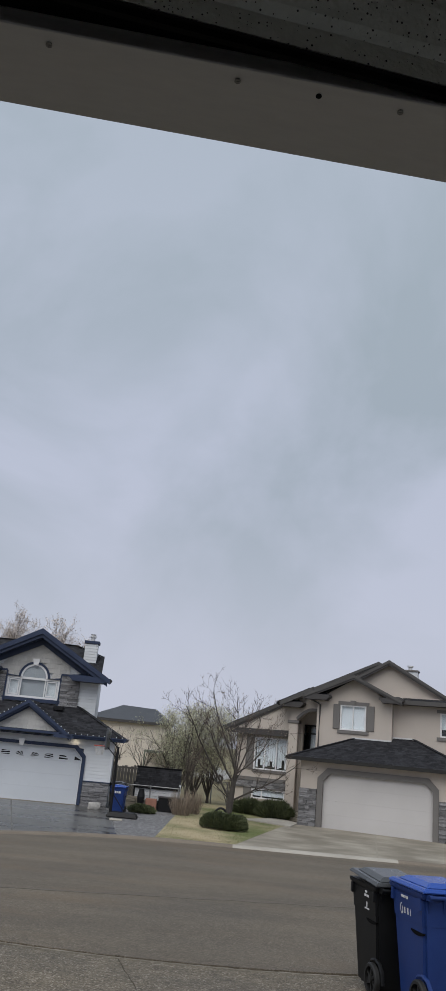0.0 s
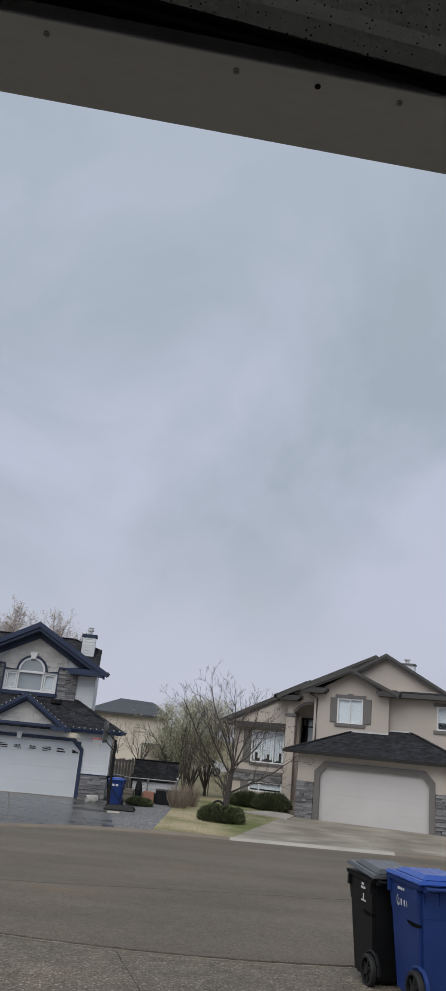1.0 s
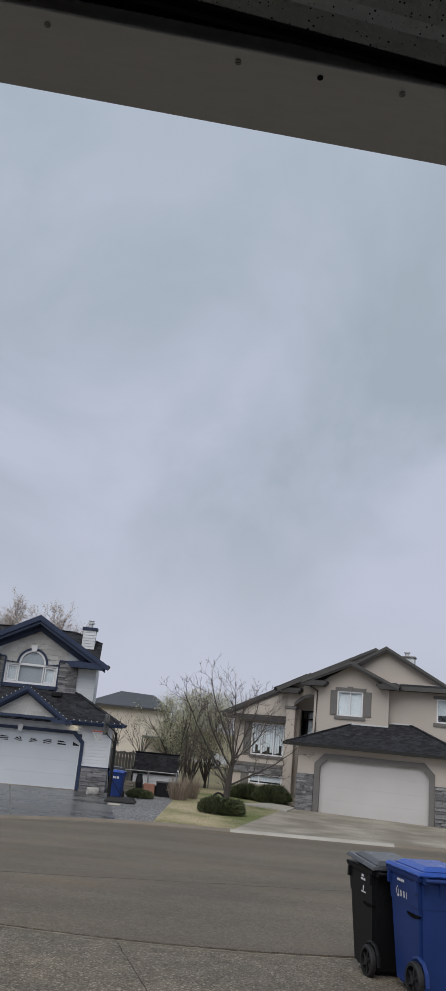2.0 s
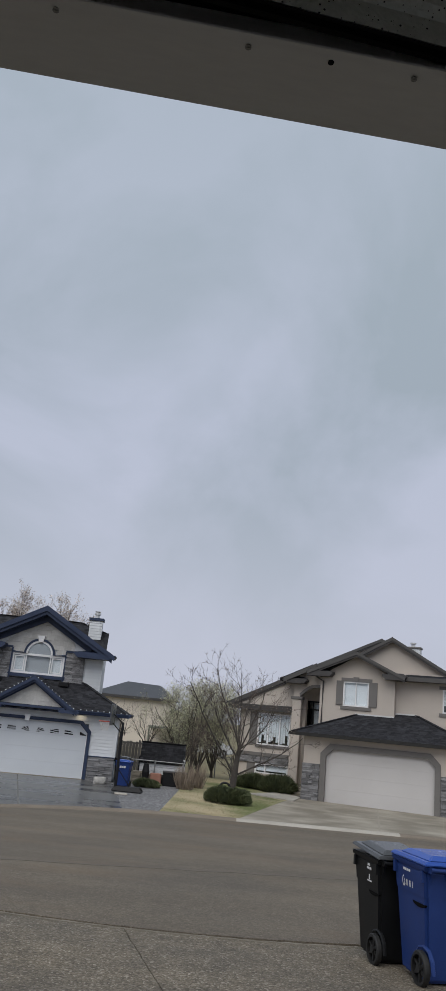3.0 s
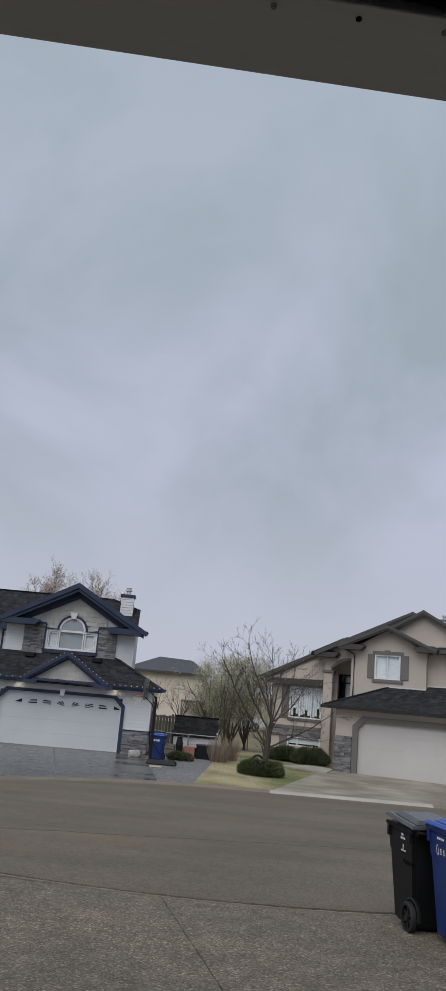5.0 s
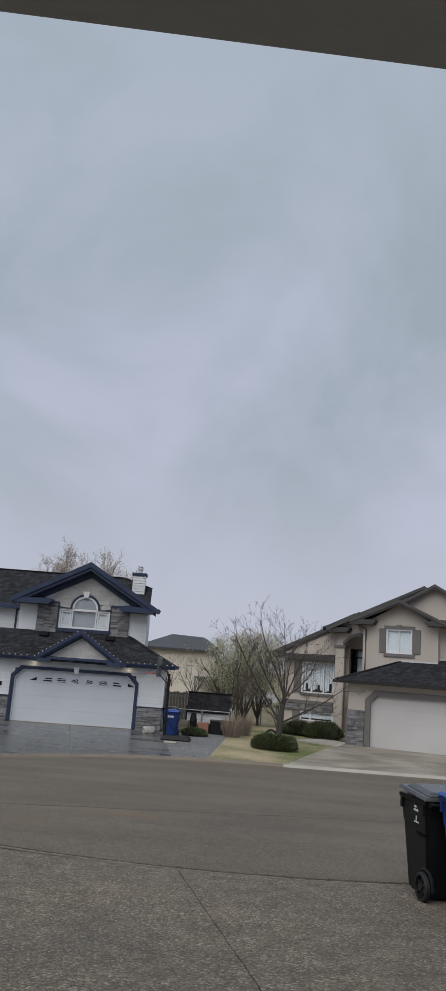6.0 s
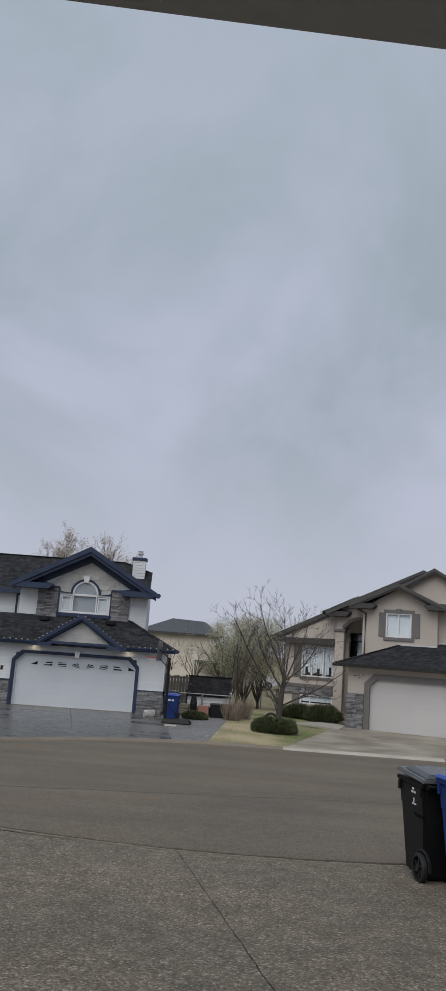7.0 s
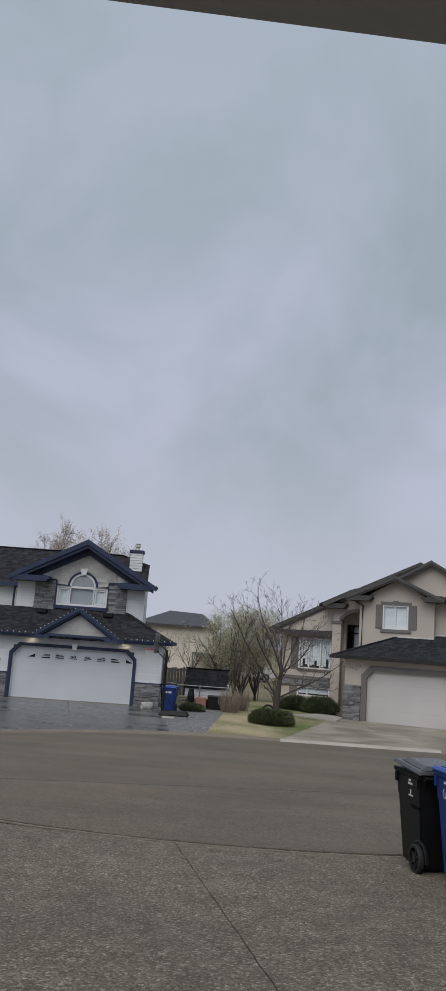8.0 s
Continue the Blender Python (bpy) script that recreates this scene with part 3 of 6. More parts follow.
def pierced(x0, x1, z0, z1, y0, y1, holes):
    """A wall slab with rectangular holes (x0, x1, z0, z1), left to right and apart from one another."""
    bm = bmesh.new()
    a = x0
    for h0, h1, k0, k1 in sorted(holes):
        if h0 > a:
            box(bm, a, h0, y0, y1, z0, z1)
        if k0 > z0:
            box(bm, h0, h1, y0, y1, z0, k0)
        if k1 < z1:
            box(bm, h0, h1, y0, y1, k1, z1)
        a = h1
    if a < x1:
        box(bm, a, x1, y0, y1, z0, z1)
    return bm


def sectional_door(parent, x0, x1, z1, y, panels, mat, rng):
    d = part("garage_door", boxes((x0 - 0.02, x1 + 0.02, y + 0.045, y + 0.06, 0, z1)), mat, parent, "white sectional garage door")
    h = z1 / panels
    for i in range(panels):
        bm = boxes((x0, x1, y, y + 0.045, i * h + 0.0012, (i + 1) * h - 0.0012))
        for k in range(1, 3):
            zc = i * h + h * k / 3
            box(bm, x0 + 0.01, x1 - 0.01, y - 0.003, y + 0.001, zc - 0.01, zc + 0.01)
        part("door_panel", bm, mat, d)
    return d


# ---- house across the street, beige stucco ----
rng = random.Random(11)
beige = thing("stucco_house", 4.255, 34.69, -1.20, -20.75, "two-storey beige stucco house with dark shingle roofs and stone piers", "house")
H1 = 2.62
part("garage_wall", pierced(-0.95, 5.6, 0, H1, 0, 0.2, [(0, 4.49, 0, 2.13)]), STUCCO, beige)
part("corner_infill", prism([(0, 1.86), (0.27, 2.13), (0, 2.13)], 0.0, 0.2), STUCCO, beige)
part("corner_infill", prism([(4.49, 1.86), (4.49, 2.13), (4.22, 2.13)], 0.0, 0.2), STUCCO, beige)
part("side_wall", boxes((-0.95, -0.75, 0.2, 9, 0, H1)), STUCCO, beige)
part("side_wall", boxes((5.4, 5.6, 0.2, 9, 0, H1)), STUCCO, beige)
part("door_trim", band(chamfered(-0.21, 4.7, 2.33, 0.4), chamfered(0.02, 4.47, 2.11, 0.3), -0.05, 0.1), TAUPE, beige, "wide taupe trim round the garage door")
sectional_door(beige, 0, 4.49, 2.13, 0.12, 4, DOORWHITE, rng)
stacked_stone(beige, -0.97, -0.22, 0, 1.46, 0, rng)
stacked_stone(beige, 4.71, 5.62, 0, 1.5, 0, rng)
# upper front room with its gable
part("upper_wall", pierced(-0.85, 2.5, 2.2, 5.25, 1.8, 2.0, [(0.22, 1.37, 3.97, 5.05)]), STUCCO, beige)
part("gable_wall", prism([(-0.85, 5.25), (2.5, 5.25), (0.83, 6.2)], 1.8, 2.0), STUCCO, beige)
part("upper_side_wall", boxes((-0.85, -0.65, 2.0, 9, 0, 5.3)), STUCCO, beige)
part("upper_side_wall", boxes((2.3, 2.5, 2.0, 2.3, 2.2, 5.3)), STUCCO, beige)
wn1 = window(beige, 0.22, 1.37, 3.97, 5.05, 1.8, (0.79,), blind=1.0)
part("head_trim", boxes((0.12, 1.5, 1.74, 1.82, 5.05, 5.2)), TAUPE, wn1)
part("window_sill", boxes((0.12, 1.5, 1.74, 1.82, 3.83, 3.97)), TAUPE, wn1)
part("keystone", prism([(0.70, 5.06), (0.88, 5.06), (0.92, 5.25), (0.66, 5.25)], 1.71, 1.80), TAUPE, wn1)
for a, b in ((-0.1, 0.2), (1.39, 1.74)):
    part("shutter", bevelled(boxes((a, b, 1.75, 1.81, 4.0, 5.06)), 0.01), TAUPE, beige, "plain taupe shutter")
# recessed wall
part("recess_wall", pierced(2.5, 7.5, 2.2, 5.6, 2.2, 2.4, [(4.5, 5.9, 4.0, 5.0)]), STUCCO, beige)
wn2 = window(beige, 4.5, 5.9, 4.0, 5.0, 2.2, (5.2,), blind=0.7)
part("head_trim", boxes((4.36, 6.0, 2.14, 2.22, 5.0, 5.14)), TAUPE, wn2)
part("window_sill", boxes((4.36, 6.0, 2.14, 2.22, 3.86, 4.0)), TAUPE, wn2)
# big gable behind
part("big_gable_wall", prism([(0.0, 5.3), (5.2, 5.3), (2.28, 7.0)], 2.6, 2.8), STUCCO, beige)
part("big_gable_wall", prism([(2.3, 5.55), (5.2, 5.42), (2.28, 7.02), (0.3, 5.9)], 2.42, 2.6), STUCCO, beige)


def rake(parent, apex, foot, y0, y1, depth, mat, name="rake_board", drop=0.0):
    """A sloping fascia board from apex to foot (x, z)."""
    poly = [(apex[0], apex[1] - drop), (foot[0], foot[1] - drop), (foot[0], foot[1] - drop - depth), (apex[0], apex[1] - drop - depth * 1.1)]
    return part(name, prism(poly, y0, y1), mat, parent)


def gable_roof(parent, apex, left, right, y0, y1, mat, matrun, fascia, rng, tabs=True, thick=0.1, board=0.2):
    for foot in (left, right):
        pts = [(foot[0], y0, foot[1]), (foot[0], y1, foot[1]), (apex[0], y1, apex[1]), (apex[0], y0, apex[1])]
        if tabs:
            shingled("roof", pts, parent, mat, matrun, rng, thick)
        else:
            part("roof", slab(pts, thick), matrun, parent)
        rake(parent, apex, foot, y0 - 0.05, y0 + 0.02, board, fascia)
        # darker second board puts the shadow line under the fascia into colour
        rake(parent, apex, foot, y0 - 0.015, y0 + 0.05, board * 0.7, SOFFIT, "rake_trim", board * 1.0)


FASC = material("warm_grey_fascia", (0.075, 0.072, 0.071), (0.102, 0.098, 0.095), 0.6, 2, 60, 0.05, spec=0.25)
gable_roof(beige, (0.86, 6.34), (-1.38, 5.36), (3.0, 5.34), 1.3, 4.6, SHINGLE_DARK, SHINGLE_DARK_J, FASC, rng, False, 0.08, 0.125)
gable_roof(beige, (2.28, 7.16), (-0.6, 5.54), (5.4, 5.35), 2.1, 9, SHINGLE_DARK, SHINGLE_DARK_J, FASC, rng, False, 0.08, 0.13)
gable_roof(beige, (1.36, 7.36), (-2.7, 5.54), (8.5, 3.5), 4.6, 13, SHINGLE_DARK, SHINGLE_DARK_J, FASC, rng, False, 0.08, 0.13)


def eave_return(parent, x0, x1, y0, y1, z, mat, roofmat):
    """The little boxed and roofed cornice at a gable's foot."""
    part("eave_return", prism([(x0 + 0.14, z - 0.22), (x1 - 0.14, z - 0.22), (x1 - 0.04, z - 0.12), (x1, z - 0.1), (x1, z), (x0, z), (x0, z - 0.1), (x0 + 0.04, z - 0.12)], y0, y1), mat, parent)
    bm = bmesh.new()
    m = (x0 + x1) / 2
    vs = [bm.verts.new(p) for p in ((x0, y0, z), (x1, y0, z), (x1, y1, z), (x0, y1, z), (m - 0.2, y1, z + 0.14), (m + 0.2, y1, z + 0.14))]
    for f in ((0, 1, 5, 4), (1, 2, 5), (3, 0, 4), (3, 4, 5, 2)):
        bm.faces.new([vs[i] for i in f])
    part("return_roof", bm, roofmat, parent)


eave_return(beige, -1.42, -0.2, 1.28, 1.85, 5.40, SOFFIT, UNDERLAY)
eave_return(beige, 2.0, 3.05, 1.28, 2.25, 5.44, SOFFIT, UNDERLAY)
shingled("skirt_roof", [(2.9, 1.75, 5.42), (8.0, 1.75, 5.42), (8.0, 2.5, 5.62), (2.9, 2.5, 5.62)], beige, SHINGLE_DARK, SHINGLE_DARK_J, rng)
part("gutter", prism([(2.9, 5.24), (8.0, 5.24), (8.0, 5.42), (2.9, 5.42)], 1.66, 1.76), FASC, beige)
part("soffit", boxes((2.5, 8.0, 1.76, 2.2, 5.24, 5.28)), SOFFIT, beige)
# garage roof
d1 = shingled("garage_roof", [(-1.42, -0.42, 2.68), (6.2, -0.42, 2.68), (3.4, 2.2, 3.8), (2.5, 2.2, 3.8), (2.5, 1.8, 3.63), (0.86, 1.8, 3.63)], beige,
              SHINGLE_DARK, SHINGLE_DARK_J, rng, limit=300)
shingled("garage_roof", [(-1.42, 3.2, 2.68), (-1.42, -0.42, 2.68), (0.86, 1.8, 3.63), (-0.85, 1.8, 2.92), (-0.85, 3.2, 2.92)], beige, SHINGLE_DARK, SHINGLE_DARK_J, rng)
shingled("garage_roof", [(6.2, -0.42, 2.68), (6.2, 5, 2.68), (3.4, 5, 3.8), (3.4, 2.2, 3.8)], beige, SHINGLE_DARK, SHINGLE_DARK_J, rng)
GUTTER = material("dark_gutter_metal", (0.022, 0.0215, 0.021), (0.034, 0.033, 0.032), 0.55, 2, 60, 0.05, spec=0.2)
part("gutter", boxes((-1.46, 6.25, -0.52, -0.42, 2.555, 2.69)), GUTTER, beige, "dark metal gutter")
part("gutter", boxes((-1.52, -1.42, -0.52, 3.2, 2.555, 2.69)), GUTTER, beige, "dark metal gutter")
part("soffit", boxes((-1.42, 6.2, -0.42, 0.0, 2.55, 2.59), (-1.42, -0.95, 0, 3.2, 2.55, 2.59)), SOFFIT, beige)


def hip_cap(parent, a, b, mat, n):
    """Overlapping cap shingles along a hip or ridge from a to b."""
    a, b = Vector(a), Vector(b)
    q = (b - a).to_track_quat("X", "Z").to_matrix().to_4x4()
    cap = part("ridge_cap", boxes((0, (b - a).length, -0.08, 0.08, -0.01, 0.004)), UNDERLAY, parent)
    cap.matrix_basis = Matrix.Translation(a) @ q
    for k in range(n):
        ob = new("cap_shingle", tab_mesh(mat))
        ob.parent = cap
        ob.matrix_basis = Matrix.Translation(((k + 0.5) * (b - a).length / n, 0, 0.012)) @ Matrix.Rotation(radians(-1.5), 4, "Y") @ Matrix.Diagonal(((b - a).length / n, 0.19, 0.012, 1))


hip_cap(beige, (-1.42, -0.42, 2.7), (0.86, 1.8, 3.65), SHINGLE_DARK, 16)
hip_cap(beige, (6.2, -0.42, 2.7), (3.4, 2.2, 3.82), SHINGLE_DARK, 18)
FLASH = material("pale_flashing", (0.55, 0.55, 0.55), (0.65, 0.65, 0.65), 0.4, 4, 40, 0, metal=0.3)
part("flashing", boxes((0.8, 2.5, 1.77, 1.8, 3.62, 3.69)), FLASH, beige, "pale metal wall flashing")
part("flashing", boxes((2.5, 3.42, 2.17, 2.2, 3.78, 3.86)), FLASH, beige, "pale metal wall flashing")
part("flashing", prism([(-0.85, 2.93), (0.86, 3.64), (0.86, 3.69), (-0.85, 2.98)], 1.77, 1.8), FLASH, beige, "pale metal wall flashing")
# entry porch: columns and arch
part("entry_column", bevelled(boxes((-2.42, -1.98, 2.8, 3.12, 0.1, 4.15)), 0.02), STUCCO, beige, "square stucco entry column")
part("column_cap", bevelled(boxes((-2.48, -1.92, 2.74, 3.16, 4.12, 4.26)), 0.02), TAUPE, beige)
arc = [(-2.04 + 1.19 * k / 8, 4.26 + 0.45 * math.sin(math.pi / 2 * min(1, k / 5))) for k in range(9)]
part("entry_arch", prism([(-2.36, 4.26), (-2.36, 5.16), (-1.4, 5.6), (-0.85, 5.6)] + arc[::-1], 2.8, 3.1), STUCCO, beige)
part("arch_trim", band([(x - 0.03, z + 0.14) for x, z in arc], arc, 2.74, 2.82), TAUPE, beige)
part("entry_wall", pierced(-2.3, -0.85, 0, 5.2, 4.2, 4.4, [(-2.05, -0.95, 0.3, 4.15)]), STUCCO, beige)
part("entry_side_wall", boxes((-2.36, -2.2, 3.45, 4.4, 0, 5.2)), STUCCO, beige)
part("pilaster", boxes((-2.16, -1.92, 3.5, 3.75, 0.1, 4.2)), STUCCO, beige)
ew = window(beige, -2.05, -0.95, 2.5, 4.15, 4.2, (-1.76,), trim=BLACK)
part("transom", boxes((-1.99, -1.01, 4.175, 4.25, 3.72, 3.78)), BLACK, ew)
# added pale panel imitates the reflection in the right-hand pane
part("reflection_panel", boxes((-1.72, -1.02, 4.275, 4.285, 2.6, 4.0)), BLIND, ew, "pale panel behind the glass in place of its reflection")
part("front_door", bevelled(boxes((-2.05, -0.95, 4.22, 4.3, 0.3, 2.5)), 0.01), TAUPE, beige)
eave_return(beige, -2.85, -1.65, 2.3, 2.9, 5.06, SOFFIT, UNDERLAY)
part("roof", slab([(-2.95, 2.3, 5.02), (-2.95, 5.0, 5.02), (-1.4, 5.0, 5.74), (-1.4, 2.3, 5.74)], 0.12), SHINGLE_DARK_J, beige)
rake(beige, (-1.2, 5.8), (-2.75, 5.06), 2.25, 2.35, 0.2, FASC)
part("downpipe", tube(bmesh.new(), [(-0.98, 1.5, 5.15), (-0.7, 1.74, 4.98), (-0.72, 1.74, 3.0)], [0.04, 0.04, 0.04], 8), SOFFIT, beige)
part("step", bevelled(boxes((-2.25, -0.98, 1.15, 1.88, -0.12, 0.17)), 0.015), CONCRETE, beige, "low concrete entry step")
part("door_mat", bevelled(boxes((-1.55, -1.02, 0.62, 1.0, -0.02, 0.03)), 0.008), RUBBER, beige, "black rubber mat on the path")
part("step", bevelled(boxes((-2.6, -0.95, 1.9, 4.2, -0.05, 0.12), (-2.4, -0.95, 2.3, 4.2, 0.12, 0.28)), 0.015), CONCRETE, beige, "concrete entry steps")
# left wing
part("wing_wall",
     boxes((-5.18, -4.25, 3.5, 3.7, -0.1, 3.75), (-2.62, -2.3, 3.5, 3.7, -0.1, 3.75), (-4.25, -2.62, 3.5, 3.7, -0.1, 0.62), (-4.25, -2.62, 3.5, 3.7, 1.06, 1.92),
           (-4.25, -2.62, 3.5, 3.7, 3.38, 3.75)), STUCCO, beige)
part("wing_side_wall", boxes((-5.18, -4.98, 3.7, 12, -0.1, 3.75)), STUCCO, beige)
part("wing_gable", prism([(-5.3, 3.75), (-2.3, 3.75), (-2.3, 5.28)], 3.2, 3.4), STUCCO, beige)
part("wing_gable", prism([(-2.5, 3.75), (1.36, 3.75), (1.36, 7.3), (-2.5, 5.3)], 4.65, 4.75), STUCCO, beige)
rake(beige, (-1.45, 5.77), (-5.85, 3.72), 3.08, 3.2, 0.17, FASC)
rake(beige, (-1.45, 5.77), (-5.7, 3.79), 3.12, 3.3, 0.1, SOFFIT, "rake_trim", 0.17)
part("wing_roof", slab([(-5.85, 3.15, 3.76), (-5.85, 12, 3.76), (-2.3, 12, 5.4), (-2.3, 3.15, 5.4)], 0.12), SHINGLE_DARK_J, beige)
# dark colour stands in for the shadow band below the wing roof
part("wing_eave", prism([(-5.6, 3.5), (-2.36, 3.48), (-2.36, 3.78), (-5.75, 3.72)], 3.1, 3.9), SOFFIT, beige, "boxed eave over the bay window, coloured dark for its shadow")
wn3 = window(beige, -4.25, -2.62, 1.92, 3.38, 3.5, (-3.72, -3.15), blind=0.0)
for k in range(13):
    part("vertical_blind", boxes((-4.18 + k * 0.118, -4.072 + k * 0.118, 3.6 + 0.01 * (k % 2), 3.607 + 0.01 * (k % 2), 2.02 + 0.3 * (k % 5 == 1) + 0.05 * (k % 3), 3.32)), BLIND, wn3)
part("window_sill", boxes((-4.3, -2.55, 3.44, 3.52, 1.8, 1.92)), TAUPE, wn3)
part("shutter", bevelled(boxes((-4.66, -4.28, 3.45, 3.52, 1.9, 3.42)), 0.01), TAUPE, beige, "plain taupe shutter")
window(beige, -4.25, -2.62, 0.62, 1.06, 3.5, (-3.75,), blind=0.8)
part("shutter", bevelled(boxes((-4.66, -4.28, 3.45, 3.52, 0.55, 1.1)), 0.01), TAUPE, beige, "plain taupe shutter")
part("stone_cap", bevelled(boxes((-5.2, -2.36, 3.4, 3.52, 1.40, 1.56)), 0.01), TAUPE, beige)
stacked_stone(beige, -5.18, -2.4, 1.08, 1.40, 3.5, rng)
# chimney
ch = part("chimney", bevelled(boxes((2.45, 3.0, 6, 6.5, 6.4, 7.12)), 0.01), SIDING, beige, "pale boxed chimney with a metal flue")
part("chimney_cap", bevelled(boxes((2.4, 3.05, 5.95, 6.55, 7.12, 7.2)), 0.01), TAUPE, ch)
part("flue", tube(bmesh.new(), [(2.62, 6.25, 7.2), (2.62, 6.25, 7.36), (2.62, 6.25, 7.361), (2.62, 6.25, 7.42)], [0.1, 0.1, 0.15, 0.15], 12), FLASH, ch)

# ---- house across the street, pale siding with navy trim ----
rng = random.Random(12)
blue = thing("siding_house", -10.30, 31.87, -1.05, 4.82, "two-storey pale grey siding house with navy trim and stone piers", "house")
part("garage_wall", pierced(-1.6, 6.0, 0, 2.55, 0.02, 0.2, [(0, 4.88, 0, 2.04)]), MORTAR, blue)
gw = part("siding_field", boxes((-1.6, 6.0, 0.01, 0.02, 2.06, 2.55), (4.9, 6.0, 0.01, 0.02, 0.9, 2.06), (-1.6, 0, 0.01, 0.02, 0.9, 2.06)), SIDING, blue, "pale grey lap siding")
siding(gw, 5.0, 6.02, 0.9, 2.42, 0.01)
siding(gw, -1.6, -0.13, 0.98, 2.42, 0.01)
siding(gw, -0.13, 5.0, 2.17, 2.42, 0.01)
part("corner_infill", prism([(0, 1.74), (0.3, 2.04), (0, 2.04)], 0.0, 0.18), NAVY, blue)
part("corner_infill", prism([(4.88, 1.74), (4.88, 2.04), (4.58, 2.04)], 0.0, 0.18), NAVY, blue)
part("side_wall", boxes((5.82, 6.0, 0.2, 2.2, 0, 2.55)), SIDING, blue)
part("corner_board", boxes((5.96, 6.06, -0.03, 0.1, 0.9, 2.5)), SIDING, blue)
part("door_trim", band(chamfered(-0.135, 5.015, 2.165, 0.37), chamfered(-0.045, 4.925, 2.08, 0.345), -0.075, 0.12), NAVY, blue, "navy trim round the garage door")
part("door_stop", band(chamfered(-0.05, 4.93, 2.085, 0.347), chamfered(0.0, 4.88, 2.04, 0.33), -0.045, 0.12), NAVY, blue)
part("door_jamb", band(chamfered(0.0, 4.88, 2.042, 0.332), chamfered(0.035, 4.845, 2.01, 0.322), 0.05, 0.139), WHITE, blue, "thin white jamb round the door")
gd = sectional_door(blue, 0, 4.88, 2.04, 0.14, 4, DOORBLUE, rng)
stacked_stone(blue, 5.02, 6.04, -0.08, 0.87, 0.02, rng)
stacked_stone(blue, -1.6, -0.14, -0.05, 0.94, 0.02, rng)
part("stone_cap", boxes((5.02, 6.06, -0.1, 0.03, 0.87, 0.90)), NAVY, blue)
part("stone_cap", boxes((-1.6, -0.14, -0.1, 0.03, 0.94, 0.975)), NAVY, blue)
part("keystone", prism([(2.41, 1.99), (2.55, 1.99), (2.60, 2.24), (2.36, 2.24)], -0.12, -0.02), WHITE, blue, "white keystone")
# fan windows of the door: dark lights between white bars
LIGHT = material("dark_door_glass", (0.01, 0.01, 0.012), (0.02, 0.02, 0.025), 0.12, 2, 30, 0)
for k in range(8):
    xc = 0.75 + k * 0.565
    zc = 1.67
    bars = {0: [[(-.16, -.06), (.13, -.06), (.13, .08)]], 7: [[(.16, -.06), (-.13, -.06), (-.13, .08)]],
            1: [[(-.17, -.07), (.17, -.07), (.17, -.01), (-.17, -.03)], [(-.14, .02), (.17, .03), (.17, .08), (-.05, .07)]],
            2: [[(-.17, -.07), (.17, -.07), (.17, -.03)], [(-.17, -.03), (.17, .01), (.17, .05), (-.17, .01)], [(-.15, .04), (.15, .08), (-.15, .09)]],
            3: [[(-.02, -.07), (.15, -.07), (.15, -.05)], [(-.16, -.02), (.13, -.07), (-.16, .02)], [(-.14, .05), (.12, -.05), (-.06, .08)], [(0, .09), (.13, -.04), (.08, .09)]]}
    src = bars.get(k) or [[(-x, z) for x, z in q] for q in bars[7 - k]]
    bm = bmesh.new()
    for q in src:
        prism([(xc + x, zc + z) for x, z in q], 0.126, 0.136, bm)
    part("door_light", bm, LIGHT, gd, "dark fan-shaped door glass")
# garage roof and its small gable
EZ = 2.55
shingled("garage_roof", [(-3.2, -0.45, EZ), (6.42, -0.45, EZ), (4.3, 1.6, 3.66), (0.1, 1.6, 3.66), (-3.2, 1.6, 3.66)], blue, SHINGLE_DARK, SHINGLE_DARK_J, rng, limit=300)
shingled("garage_roof", [(6.42, -0.45, EZ), (6.42, 3, EZ), (4.3, 3, 3.66), (4.3, 1.6, 3.66)], blue, SHINGLE_DARK, SHINGLE_DARK_J, rng)
hip_cap(blue, (6.42, -0.45, EZ + 0.01), (4.3, 1.6, 3.67), SHINGLE_DARK, 16)


def gutter_run(parent, a, b, z, mat, label=""):
    """An ogee gutter from plan point a to b with its lip at height z, bellying to the right of that way."""
    prof = [(0.0, 0.0), (0.115, 0.0), (0.12, -0.02), (0.105, -0.045), (0.075, -0.085), (0.06, -0.125), (0.0, -0.125)]
    d = Vector((b[0] - a[0], b[1] - a[1], 0)).normalized()
    out = Vector((d.y, -d.x, 0))
    bm = bmesh.new()
    ends = [[bm.verts.new(Vector((p[0], p[1], z)) + out * o + Vector((0, 0, h))) for o, h in prof] for p in (a, b)]
    bm.faces.new(ends[0])
    bm.faces.new(ends[1][::-1])
    for i in range(len(prof)):
        j = (i + 1) % len(prof)
        bm.faces.new((ends[0][i], ends[1][i], ends[1][j], ends[0][j]))
    return part("gutter", bm, mat, parent, label)


